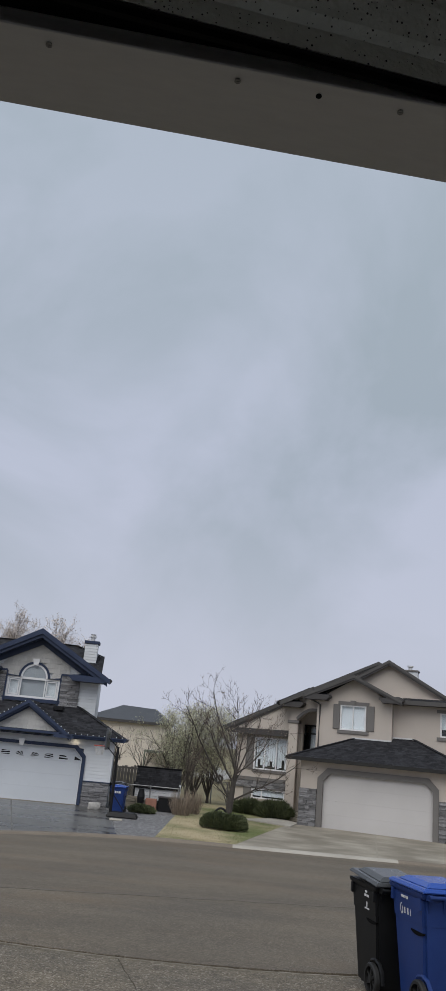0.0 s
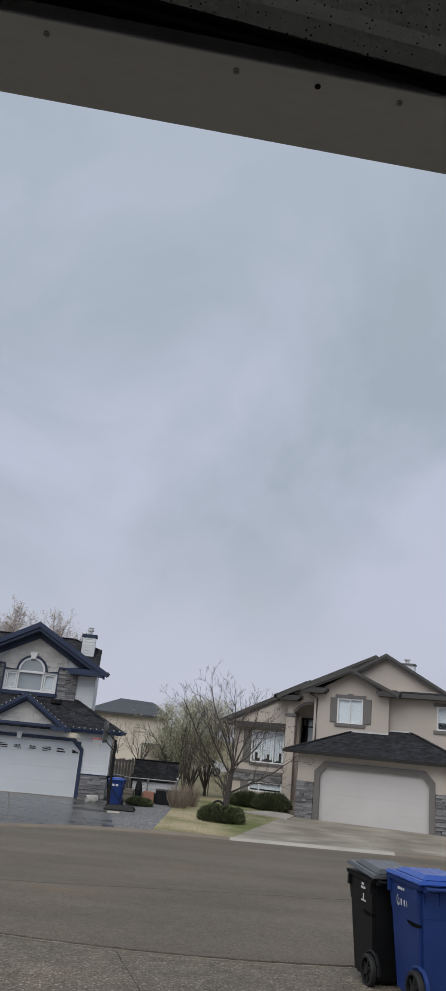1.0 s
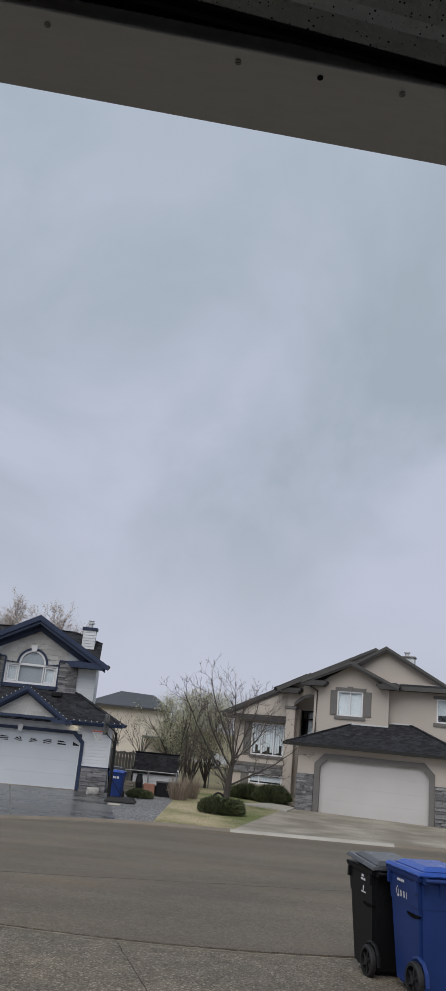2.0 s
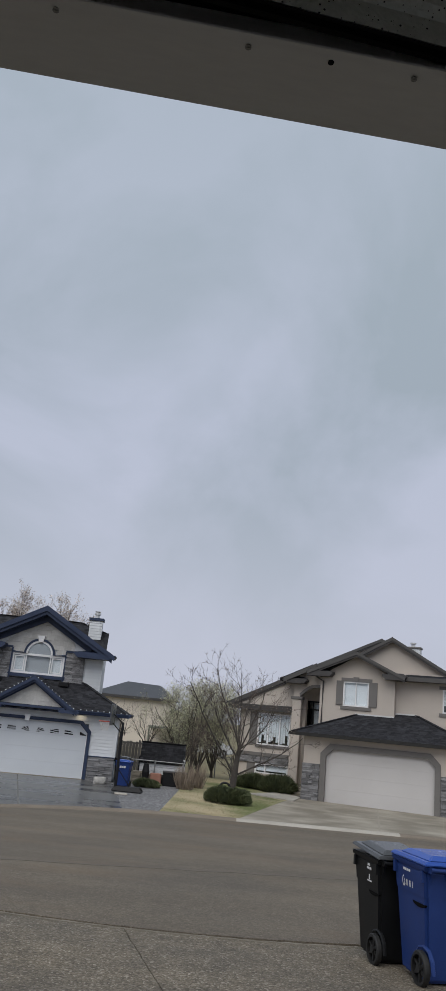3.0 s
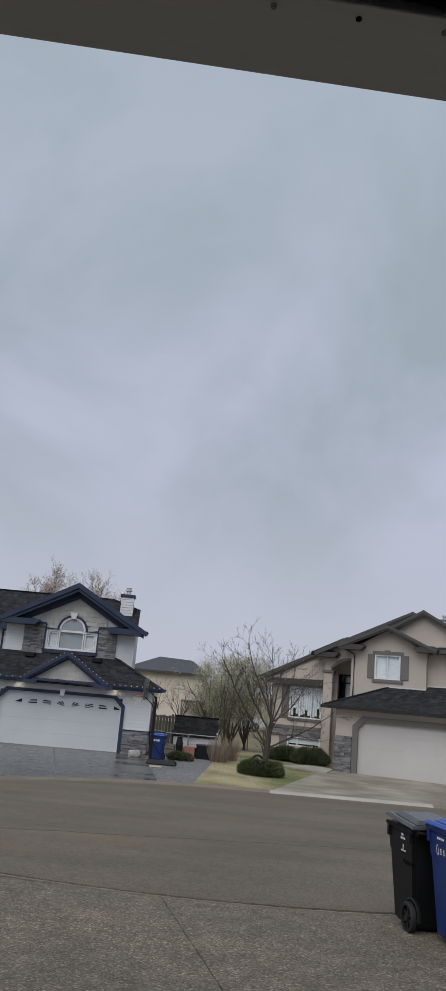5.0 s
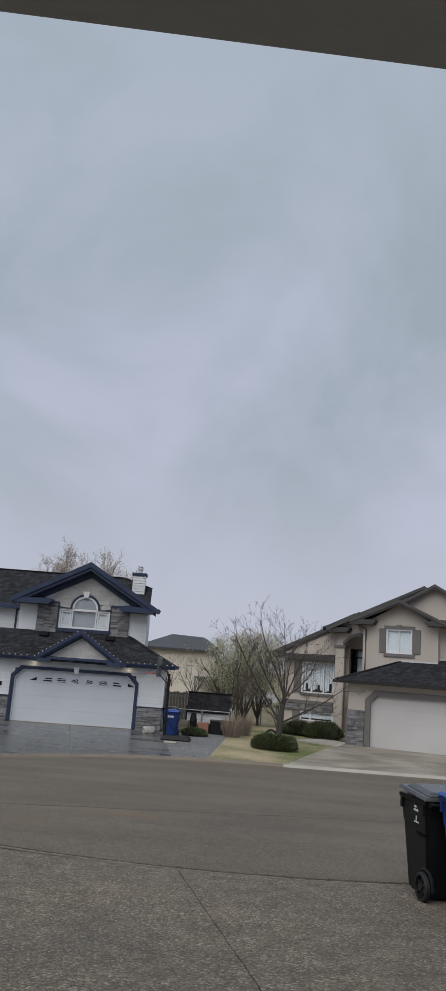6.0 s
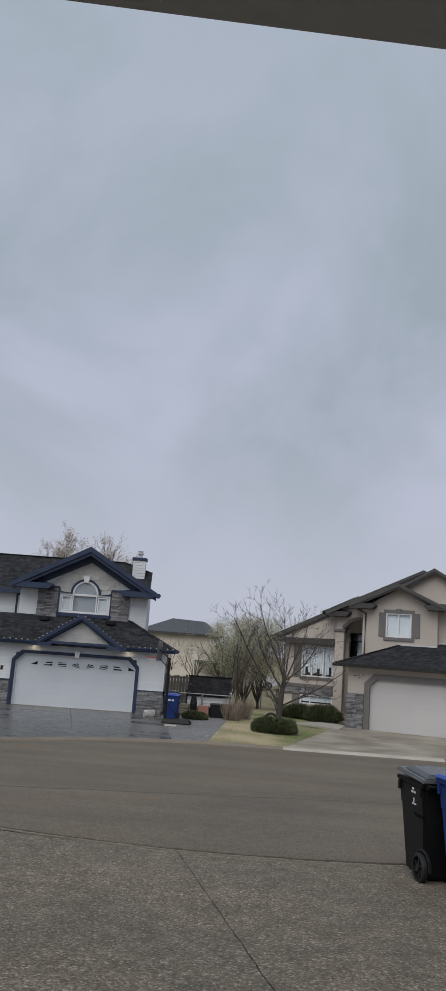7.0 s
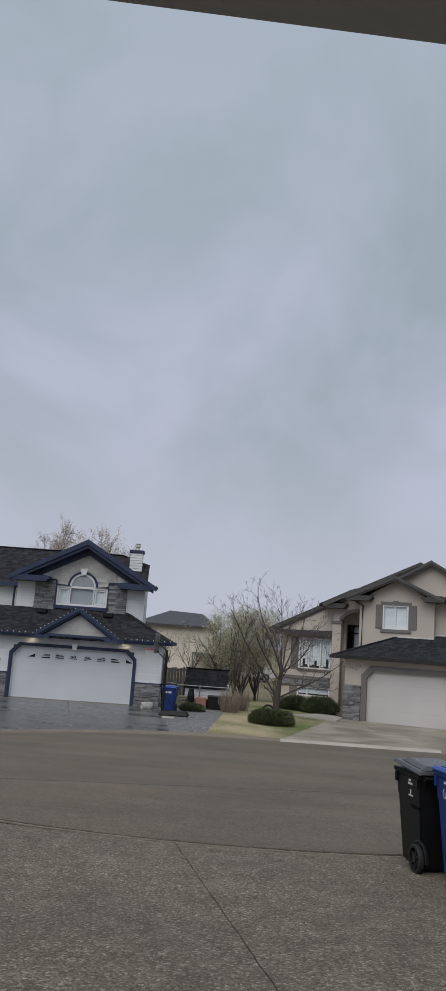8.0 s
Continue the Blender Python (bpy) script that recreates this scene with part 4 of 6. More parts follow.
gutter_run(blue, (-3.2, -0.45), (0.86, -0.45), EZ + 0.005, NAVY, "navy metal gutter")
gutter_run(blue, (4.36, -0.45), (6.42, -0.45), EZ + 0.005, NAVY, "navy metal gutter")
gutter_run(blue, (6.42, -0.56), (6.42, 3), EZ + 0.005, NAVY, "navy metal gutter")
part("soffit", boxes((-3.2, 6.42, -0.45, 0.02, 2.41, 2.44)), NAVY, blue)
for foot in ((0.80, 2.52), (4.42, 2.47)):
    s = 1 if foot[0] > 2 else -1
    shingled("gable_roof", [(foot[0], -0.62, foot[1]), (foot[0], 0.9, foot[1]), (2.62, 1.6, 3.70), (2.62, -0.62, 3.70)], blue, SHINGLE_DARK, SHINGLE_DARK_J, rng, 0.05)
    rake(blue, (2.62, 3.70), foot, -0.72, -0.62, 0.13, NAVY)
    rake(blue, (2.62, 3.575), (foot[0] - s * 0.1, foot[1] - 0.055), -0.66, -0.55, 0.09, NAVY, "rake_trim")
    rake(blue, (2.62, 3.50), (foot[0] - s * 0.42, foot[1] + 0.08), -0.45, -0.35, 0.08, NAVY, "frieze_board")
    part("soffit", slab([(foot[0], -0.62, foot[1] - 0.06), (foot[0], 0.2, foot[1] - 0.06), (2.62, 0.2, 3.63), (2.62, -0.62, 3.63)], 0.02), NAVY, blue)
part("gable_wall", prism([(1.0, 2.55), (4.2, 2.55), (2.6, 3.55)], -0.32, -0.2), SIDING, blue)
gs = part("gable_face", prism([(1.2, 2.56), (4.05, 2.56), (2.6, 3.5)], -0.35, -0.32), SHAKE, blue, "grey shake-clad gable")
shakes(gs, [(1.15, 2.58), (4.05, 2.58), (2.6, 3.5)], -0.355, rng, 0.19)
part("gable_sill", bevelled(boxes((1.3, 3.95, -0.66, -0.2, 2.49, 2.585)), 0.01), NAVY, blue)
for a, b in ((0.72, 1.52), (3.70, 4.5)):
    part("eave_return", prism([(a + 0.1, 2.39), (b - 0.06, 2.39), (b, 2.43), (b, 2.475), (b - 0.12, 2.52), (a + 0.12, 2.52), (a, 2.475), (a, 2.43)], -0.72, -0.2), NAVY, blue)
# upper storey
part("upper_wall", pierced(-0.5, 5.0, 3.0, 4.95, 1.62, 1.8, [(1.2, 3.4, 3.8, 4.68)]), SIDING, blue)
uw = part("siding_field", boxes((-0.5, 0.27, 1.61, 1.62, 3.0, 4.9), (4.24, 5.0, 1.61, 1.62, 3.0, 4.9)), SIDING, blue, "pale grey lap siding")
siding(uw, -0.5, 0.28, 3.1, 4.88, 1.61)
siding(uw, 4.24, 5.0, 3.0, 4.88, 1.61)
part("upper_side_wall", boxes((-0.5, -0.35, 1.8, 3.2, 3, 4.95)), SIDING, blue)
part("upper_side_wall", boxes((4.85, 5.0, 1.8, 3.3, 2.6, 4.95)), SIDING, blue)
stacked_stone(blue, 0.27, 1.15, 3.45, 4.86, 1.6, rng)
stacked_stone(blue, 3.45, 4.24, 3.55, 4.86, 1.6, rng)
for a, b in ((0.24, 1.18), (3.42, 4.27)):
    part("pier_cap", boxes((a, b, 1.48, 1.62, 4.84, 4.92)), NAVY, blue)
for a in (1.15, 3.40):
    part("pier_edge", boxes((a, a + 0.06, 1.5, 1.62, 3.6, 4.86)), NAVY, blue)
part("gable_wall", prism([(-0.5, 4.95), (5.0, 4.95), (2.4, 6.3)], 1.62, 1.8), SIDING, blue)
ug = part("gable_face", prism([(0.9, 4.69), (1.2, 4.69), (1.2, 4.95), (3.4, 4.95), (3.4, 4.69), (3.75, 4.69), (3.75, 5.2), (2.4, 6.2), (0.95, 5.2)], 1.58, 1.615), SHAKE, blue, "grey shake-clad gable")


def near_arch(x, z):
    return math.hypot(x - 2.3, z - 4.68) < 0.68 or z < 4.78 and 1.15 < x < 3.45


shakes(ug, [(1.0, 4.7), (3.6, 4.7), (3.75, 5.1), (2.4, 6.15), (1.0, 5.2)], 1.575, rng, hole=near_arch)
# palladian window
pw = window(blue, 1.2, 3.4, 3.82, 4.66, 1.6, (1.78, 2.80), 0.085, deep=0.6)
SHADE = material("grey_roller_shade", (0.33, 0.345, 0.365), (0.40, 0.415, 0.435), 0.8, 1, 30, 0.02)
for a, b in ((1.28, 1.75), (2.83, 3.32)):
    part("blind", boxes((a, b, 1.68, 1.69, 3.88, 4.6)), BLIND, pw, "pale closed blind")
    part("casement", band([(a + 0.03, 3.93), (a + 0.03, 4.55), (b - 0.03, 4.55), (b - 0.03, 3.93), (a + 0.03, 3.93)],
                          [(a + 0.075, 3.97), (a + 0.075, 4.51), (b - 0.075, 4.51), (b - 0.075, 3.97), (a + 0.075, 3.97)], 1.588, 1.606), WHITE, pw)
part("roller_shade", boxes((1.80, 2.78, 1.70, 1.71, 3.88, 4.62)), SHADE, pw, "grey roller shade")
arc = [(2.31 - 0.56 * math.cos(math.pi * k / 16), 4.66 + 0.56 * math.sin(math.pi * k / 16)) for k in range(17)]
arc_in = [(2.31 + (x - 2.31) * 0.86, 4.66 + (z - 4.66) * 0.86) for x, z in arc]
part("arch_frame", band(arc, arc_in, 1.53, 1.62), WHITE, pw)
g = part("pane", prism(arc_in, 1.563, 1.569), GLASS, pw)
g.visible_shadow = False
part("arch_shade", prism(arc_in, 1.572, 1.577), SHADE, pw, "grey shade in the arch")
arc_t = [(2.31 + (x - 2.31) * 1.16, 4.66 + (z - 4.66) * 1.16) for x, z in arc]
part("arch_trim", band([(1.15, 4.74)] + arc_t + [(3.45, 4.74)], [(1.15, 4.66)] + arc + [(3.45, 4.66)], 1.5, 1.6), NAVY, pw, "navy arch trim")
part("keystone", prism([(2.22, 5.16), (2.40, 5.16), (2.46, 5.42), (2.16, 5.42)], 1.44, 1.56), WHITE, pw, "white keystone")
part("window_sill", boxes((1.1, 3.5, 1.5, 1.62, 3.68, 3.82)), NAVY, pw)
for foot in ((-0.80, 4.93), (5.5, 4.83)):
    s = 1 if foot[0] > 2 else -1
    shingled("upper_gable_roof", [(foot[0], 0.95, foot[1]), (foot[0], 2.0, foot[1]), (2.46, 5.0, 6.64), (2.46, 0.95, 6.64)], blue, SHINGLE_DARK, SHINGLE_DARK_J, rng)
    rake(blue, (2.46, 6.65), foot, 0.85, 0.95, 0.2, NAVY)
    rake(blue, (2.46, 6.45), (foot[0] - s * 0.1, foot[1] - 0.14), 0.93, 1.05, 0.15, NAVY, "rake_trim")
    rake(blue, (2.46, 6.335), (foot[0] - s * 0.55, foot[1] + 0.02), 1.15, 1.22, 0.07, NAVY, "rake_moulding")
    rake(blue, (2.46, 6.30), (foot[0] - s * 1.0, foot[1] + 0.24), 1.48, 1.60, 0.24, NAVY, "frieze_board")
    part("soffit", slab([(foot[0], 0.95, foot[1] - 0.08), (foot[0], 1.62, foot[1] - 0.08), (2.46, 1.62, 6.55), (2.46, 0.95, 6.55)], 0.02), NAVY, blue)
gutter_run(blue, (5.42, 0.86), (5.42, 2.0), 4.86, NAVY, "navy metal gutter")
eave_return(blue, -0.75, 0.95, 0.88, 1.7, 4.97, NAVY, NAVY)
eave_return(blue, 3.82, 5.42, 0.88, 1.7, 4.88, NAVY, NAVY)
# main body and roof behind
part("wing_wall", pierced(-7, -0.5, 2.0, 4.75, 3.0, 3.2, [(-0.9, -0.53, 3.7, 4.5)]), SIDING, blue)
ww = part("siding_field", boxes((-7, -0.98, 2.985, 3.0, 2.2, 4.6)), SIDING, blue, "pale grey lap siding")
siding(ww, -7, -0.98, 3.0, 4.6, 2.985)
wn4 = window(blue, -0.89, -0.54, 3.7, 4.5, 2.98, (), 0.05)
part("window_trim", band([(-0.98, 3.61), (-0.98, 4.57), (-0.51, 4.57), (-0.51, 3.61), (-0.98, 3.61)], [(-0.89, 3.7), (-0.89, 4.5), (-0.53, 4.5), (-0.53, 3.7), (-0.89, 3.7)], 2.93, 2.99), NAVY, wn4)
part("gutter", boxes((-7, -0.7, 2.5, 2.6, 4.55, 4.72)), NAVY, blue)
part("soffit", boxes((-7, -0.6, 2.6, 3.0, 4.58, 4.62)), NAVY, blue)
shingled("main_roof", [(-7, 2.55, 4.7), (4.9, 2.55, 4.7), (4.8, 4.54, 6.05), (3.5, 5.2, 6.5), (-7, 5.2, 6.5)], blue, SHINGLE_DARK, SHINGLE_DARK_J, rng)
hip_cap(blue, (4.9, 2.55, 4.72), (4.8, 4.54, 6.07), SHINGLE_DARK, 12)
hip_cap(blue, (4.8, 4.54, 6.07), (3.5, 5.2, 6.52), SHINGLE_DARK, 9)
hip_cap(blue, (3.5, 5.2, 6.52), (-7, 5.2, 6.52), SHINGLE_DARK, 50)
part("main_roof", slab([(-7, 5.2, 6.5), (3.5, 5.2, 6.5), (4.4, 9, 4.7), (-7, 9, 4.7)], 0.1), SHINGLE_DARK_J, blue)
part("body", boxes((-7, 4.45, 3.2, 9, 0, 4.7)), SIDING, blue)
ch = part("chimney", boxes((4.0, 4.56, 4, 4.5, 5.2, 6.55)), SIDING, blue, "siding-clad chimney with a metal flue")
siding(ch, 3.99, 4.57, 5.2, 6.5, 4.0)
part("chimney_cap", bevelled(boxes((3.94, 4.62, 3.94, 4.56, 6.55, 6.68)), 0.01), NAVY, ch)
part("flue", tube(bmesh.new(), [(4.28, 4.25, 6.68), (4.28, 4.25, 6.85), (4.28, 4.25, 6.851), (4.28, 4.25, 6.93), (4.28, 4.25, 6.95), (4.28, 4.25, 7.0)], [0.1, 0.1, 0.15, 0.15, 0.08, 0.14], 12), FLASH, ch)
for x in (0.75, 3.55):
    part("roof_vent", bevelled(boxes((x - 0.2, x + 0.2, 1.0, 1.35, 3.42, 3.6)), 0.02), BLACK, blue, "black box roof vent")


# ---- far side of the street: kerb, driveways, gravel, lawn ----
def kerb_line(name, mat, x0, x1, n, prof, label):
    bm = bmesh.new()
    rows = []
    for x in span(x0, x1, n):
        f = max(far_kerb(x), near_edge(x) + 4)
        rows.append([bm.verts.new((x, f + o, -1.30 + h)) for o, h in prof])
    for a, b in zip(rows, rows[1:]):
        for i in range(len(prof) - 1):
            bm.faces.new((a[i], b[i], b[i + 1], a[i + 1]))
    return tagged(finish(name, bm, mat), label, "kerb", "", "structure")


KERB_OLD = material("stained_kerb_concrete", (0.155, 0.128, 0.1), (0.235, 0.197, 0.157), 0.9, 1.2, 30, 0.2)
kerb_line("gutter", GUTTER_PAN, -45, 45, 181, [(-0.40, -0.05), (-0.40, 0.024), (-0.10, 0.016), (-0.06, -0.02)], "stained concrete gutter along the street")
for kx0, kx1, km, kn in ((-45, 0.55, KERB_OLD, 91), (0.55, 5.6, KERB, 12), (5.6, 45, KERB_OLD, 80)):
    kerb_line("kerb", km, kx0, kx1, kn, [(-0.10, -0.02), (-0.10, 0.022), (-0.04, 0.07), (0.10, 0.09), (0.16, 0.09), (0.16, -0.05)], "low rolled concrete kerb along the street")


def quad_sheet(name, mat, a, b, c, d, lift, parent, nx=9, ny=13, gap=0.0, label="", category="", kind=""):
    """Sheet between front-left a, front-right b, back-right c, back-left d (plan); the front edge keeps to the kerb when asked by y None."""
    cols = []
    for i in range(nx):
        f = i / (nx - 1)
        x0, x1 = a[0] + (b[0] - a[0]) * f, d[0] + (c[0] - d[0]) * f
        y0 = far_kerb(x0) + 0.14 if a[1] is None else a[1] + (b[1] - a[1]) * f
        y1 = d[1] + (c[1] - d[1]) * f
        cols.append([(x0 + (x1 - x0) * j / (ny - 1), y0 + (y1 - y0) * j / (ny - 1)) for j in range(ny)])
    return drape(name, mat, cols, lift, label, category, kind, parent)


def front_of(ox, oy, yaw, u, v=-0.03):
    c, s = math.cos(radians(yaw)), math.sin(radians(yaw))
    return (ox + u * c - v * s, oy + u * s + v * c)


wet = thing("wet_driveway", 0, 0, 0, 0, "dark rain-wet concrete driveway before the siding house", "driveway", "", "structure")
L0 = front_of(-10.3, 31.87, 4.82, -1.6)
LM = front_of(-10.3, 31.87, 4.82, 2.42)
LE = front_of(-10.3, 31.87, 4.82, 6.1)
quad_sheet("slab", WET, (-12.5, None), (-5.762, None), (LM[0] - 0.002, LM[1]), L0, 0.075, wet, 11, 15)
quad_sheet("slab", WET, (-5.758, None), (-2.95, None), (LE[0], LE[1]), (LM[0] + 0.002, LM[1]), 0.075, wet, 11, 15)
JOINT = material("pale_joint_sealant", (0.13, 0.128, 0.123), (0.18, 0.177, 0.17), 0.85, 2, 40, 0.1)
JOINT_DRY = material("dry_joint_concrete", (0.27, 0.245, 0.20), (0.33, 0.30, 0.25), 0.85, 1.5, 40, 0.1)
quad_sheet("joint", JOINT, (-5.785, None), (-5.735, None), (LM[0] + 0.025, LM[1]), (LM[0] - 0.025, LM[1]), 0.079, wet, 2, 15)
dry = thing("stucco_house_driveway", 0, 0, 0, 0, "pale damp-stained concrete driveway before the stucco house", "driveway", "", "structure")
R0 = front_of(4.255, 34.69, -20.75, -1.2)
RM = front_of(4.255, 34.69, -20.75, 2.25)
RE = front_of(4.255, 34.69, -20.75, 5.6)
for x0, x1, c, d in ((0.62, 5.0, RM, R0), (5.004, 10.5, RE, (RM[0] + 0.004, RM[1]))):
    m0 = ((x0 + d[0]) / 2, (far_kerb(x0) + 0.14 + d[1]) / 2)
    m1 = ((x1 + c[0]) / 2, (far_kerb(x1) + 0.14 + c[1]) / 2)
    quad_sheet("slab", CONCRETE, (x0, None), (x1, None), (m1[0], m1[1] - 0.006), (m0[0], m0[1] - 0.006), 0.075, dry)
    quad_sheet("slab", CONCRETE, (m0[0], m0[1] + 0.006), (m1[0], m1[1] + 0.006), c, d, 0.075, dry)
quad_sheet("joint", JOINT_DRY, (4.975, None), (5.03, None), (RM[0] + 0.028, RM[1]), (RM[0] - 0.022, RM[1]), 0.079, dry, 2, 13)
tagged(quad_sheet("path", KERB, (1.0, 33.9), (2.9, 33.3), (3.4, 35.3), (2.7, 36.6), 0.115, None), "short pale concrete path to the entry", "path", "", "structure")
tagged(quad_sheet("gravel_strip", GRAVEL, (-2.93, None), (-1.86, None), (-1.2, 38.5), (-6.2, 38.5), 0.07, None), "grey gravel parking strip between two yards", "gravel", "", "structure")
tagged(quad_sheet("lawn", LAWN, (-1.84, None), (0.60, None), (4.6, 40.5), (-1.3, 40.5), 0.074, None, 15, 40), "patchy spring lawn, part green and part straw-yellow", "lawn", "", "structure")
part("foundation", boxes((-0.94, 5.58, 0.02, 9, -0.3, 0.0), (-5.1, -0.9, 3.55, 12, -0.5, -0.08)), CONCRETE, beige)
part("foundation", boxes((-6.9, 5.98, 0.04, 9, -0.3, 0.0)), CONCRETE, blue)

# short grass: loose blades on the lawn
GRASS = material("grass_blades", (0.13, 0.155, 0.05), (0.44, 0.365, 0.235), 0.9, 0.42, 30, 0.0, island=0.25, fine_mix=0.2, edge=(0.36, 0.6), shift=(1.9, 5.4, 0))
rng = random.Random(21)
bm = bmesh.new()
for _ in range(9000):
    f, g = rng.random(), rng.random() ** 1.3
    x0, x1 = -1.82 + 2.4 * f, -1.3 + 5.5 * f
    y = far_kerb(x0) + 0.16
    x, y = x0 + (x1 - x0) * g, y + (39.5 - y) * g
    z = lie(x, y) + 0.07
    a, h = rng.uniform(0, math.tau), rng.uniform(0.012, 0.035)
    dx, dy = math.cos(a) * 0.012, math.sin(a) * 0.012
    lx, ly = rng.uniform(-0.03, 0.03), rng.uniform(-0.03, 0.03)
    bm.faces.new([bm.verts.new(p) for p in ((x - dx, y - dy, z), (x + dx, y + dy, z), (x + lx, y + ly, z + h))])
tagged(finish("grass", bm, GRASS), "short patchy green and straw grass on the lawn", "grass", "", "stuff")


# ---- plants ----
BARK = material("grey_brown_bark", (0.034, 0.029, 0.026), (0.085, 0.073, 0.063), 0.9, 6, 60, 0.5, squash=(1, 1, 0.3))
TWIG = material("brown_twig", (0.055, 0.04, 0.035), (0.11, 0.082, 0.07), 0.9, 3, 60, 0.2)
BUD = material("pale_bud", (0.22, 0.17, 0.13), (0.42, 0.36, 0.28), 0.8, 3, 60, 0, island=0.3)
NEWLEAF = material("fresh_leaf", (0.34, 0.345, 0.21), (0.60, 0.59, 0.42), 0.75, 3, 60, 0, island=0.35)
BROWNTWIG = material("light_brown_twig", (0.10, 0.08, 0.066), (0.18, 0.146, 0.12), 0.9, 3, 60, 0.2)
PALETWIG = material("pale_twig", (0.16, 0.13, 0.11), (0.26, 0.22, 0.19), 0.9, 3, 60, 0.2)
CATKIN = material("pale_catkin", (0.50, 0.43, 0.39), (0.68, 0.61, 0.56), 0.9, 3, 60, 0, island=0.25)
JUNIPER = material("juniper_green", (0.030, 0.042, 0.019), (0.105, 0.12, 0.05), 0.8, 2.5, 60, 0, island=0.4)
STRAW = material("dry_stem", (0.19, 0.15, 0.115), (0.33, 0.265, 0.205), 0.9, 3, 60, 0, island=0.3)


def limb(bm, rng, p, d, length, r, wander=0.18, lift=0.05, segs=6, sides=6, taper=0.72):
    """One bent, tapering limb; returns its points, directions and radii."""
    pts, dirs, rad = [Vector(p)], [Vector(d).normalized()], [r]
    for i in range(segs):
        d = dirs[-1] + Vector((rng.gauss(0, wander), rng.gauss(0, wander), rng.gauss(0, wander) + lift))
        d.normalize()
        pts.append(pts[-1] + d * (length / segs))
        dirs.append(d)
        rad.append(r * (1 - taper * (i + 1) / segs))
    tube(bm, pts, rad, sides)
    return pts, dirs, rad


def turned(rng, d, angle):
    side = d.cross(Vector((rng.gauss(0, 1), rng.gauss(0, 1), rng.gauss(0, 1)))).normalized()
    return (d * math.cos(angle) + side * math.sin(angle)).normalized()


def speck(bm, rng, p, size):
    n = Vector((rng.gauss(0, 1), rng.gauss(0, 1), rng.gauss(0, 1))).normalized()
    u = n.orthogonal().normalized()
    v = n.cross(u)
    s = size * rng.uniform(0.6, 1.3)
    bm.faces.new([bm.verts.new(p + u * s * a + v * s * b) for a, b in ((-0.5, 0), (0, -0.3), (0.6, 0), (0, 0.35))])


def ramify(wood, twigs, leaves, rng, pts, dirs, rad, level, spec):
    n = spec["kids"][level]
    for k in range(n):
        i = rng.randrange(2, len(pts) - 1 if level == 0 else len(pts))
        d = turned(rng, dirs[i], rng.uniform(*spec["fork"]))
        ln = spec["len"][level] * rng.uniform(0.6, 1.25)
        r = max(rad[i] * 0.6, spec["thin"])
        last = level == len(spec["kids"]) - 1
        q = limb(twigs if last or level >= 1 else wood, rng, pts[i], d, ln, r, 0.16, spec["lift"], 4, 3 if last else 5)
        if last:
            for _ in range(spec["leaf"]):
                t = rng.randrange(1, len(q[0]))
                speck(leaves, rng, q[0][t] + Vector((rng.gauss(0, 1), rng.gauss(0, 1), rng.gauss(0, 1))) * spec["spread"], spec["size"])
        else:
            ramify(wood, twigs, leaves, rng, *q, level + 1, spec)


def tree(name, x, y, seed, trunk, limbs, spec, leafmat, label, lean=(0, 0), twigmat=None):
    rng = random.Random(seed)
    t = thing(name, x, y, lie(x, y) + 0.0, 0, label, "tree")
    wood, twigs, leaves = bmesh.new(), bmesh.new(), bmesh.new()
    h, r = trunk
    pts, dirs, rad = limb(wood, rng, (0, 0, -0.1), (lean[0], lean[1], 1), h + 0.1, r, 0.05, 0.05, 6, 10, 0.42)
    rad = [max(q, r * 0.55) for q in rad]
    for frac, azim, elev, ln, rr, bend in limbs:
        i = min(len(pts) - 1, max(1, round(frac * (len(pts) - 1))))
        a, e = radians(azim), radians(elev)
        d = Vector((math.cos(a) * math.cos(e), math.sin(a) * math.cos(e), math.sin(e)))
        q = limb(wood, rng, pts[i], d, ln, rr * spec.get("slim", 1.0), spec.get("wander", 0.10), bend, 9, 7)
        ramify(wood, twigs, leaves, rng, *q, 0, spec)
    part("trunk", wood, BARK, t)
    tagged(part("twig", twigs, twigmat or TWIG, t, "fine bare twigs"), "", "", "", "stuff")
    if len(leaves.faces):
        part("crown", leaves, leafmat, t)
    else:
        leaves.free()
    return t


# bare fruit tree on the lawn
tree("fruit_tree", 0.40, 31.6, 4, (1.85, 0.15),
     [(0.5, 184, 54, 3.9, 0.06, 0.05), (0.5, 160, 30, 1.5, 0.03, 0.06), (1.0, 172, 68, 3.2, 0.05, 0.02), (1.0, 120, 80, 2.9, 0.045, 0.01),
      (1.0, 12, 70, 2.7, 0.045, 0.035), (0.95, 350, 30, 2.3, 0.04, 0.08), (0.5, 4, 20, 3.0, 0.05, 0.06), (0.9, 85, 56, 2.4, 0.035, 0.04),
      (0.9, 262, 56, 2.2, 0.035, 0.05), (1.0, 40, 80, 2.6, 0.04, 0.01), (0.05, 186, 74, 1.6, 0.04, 0.03), (0.85, 192, 60, 2.7, 0.04, 0.03),
      (0.8, 165, 45, 2.2, 0.03, 0.06), (0.8, 25, 45, 2.0, 0.03, 0.06)],
     dict(kids=(9, 4, 3), len=(0.85, 0.4, 0.2), fork=(0.35, 0.9), thin=0.0055, lift=0.08, leaf=1, spread=0.02, size=0.04, wander=0.075, slim=0.75), BUD,
     "bare-branched fruit tree with a few pale buds on the lawn", (0.03, 0))
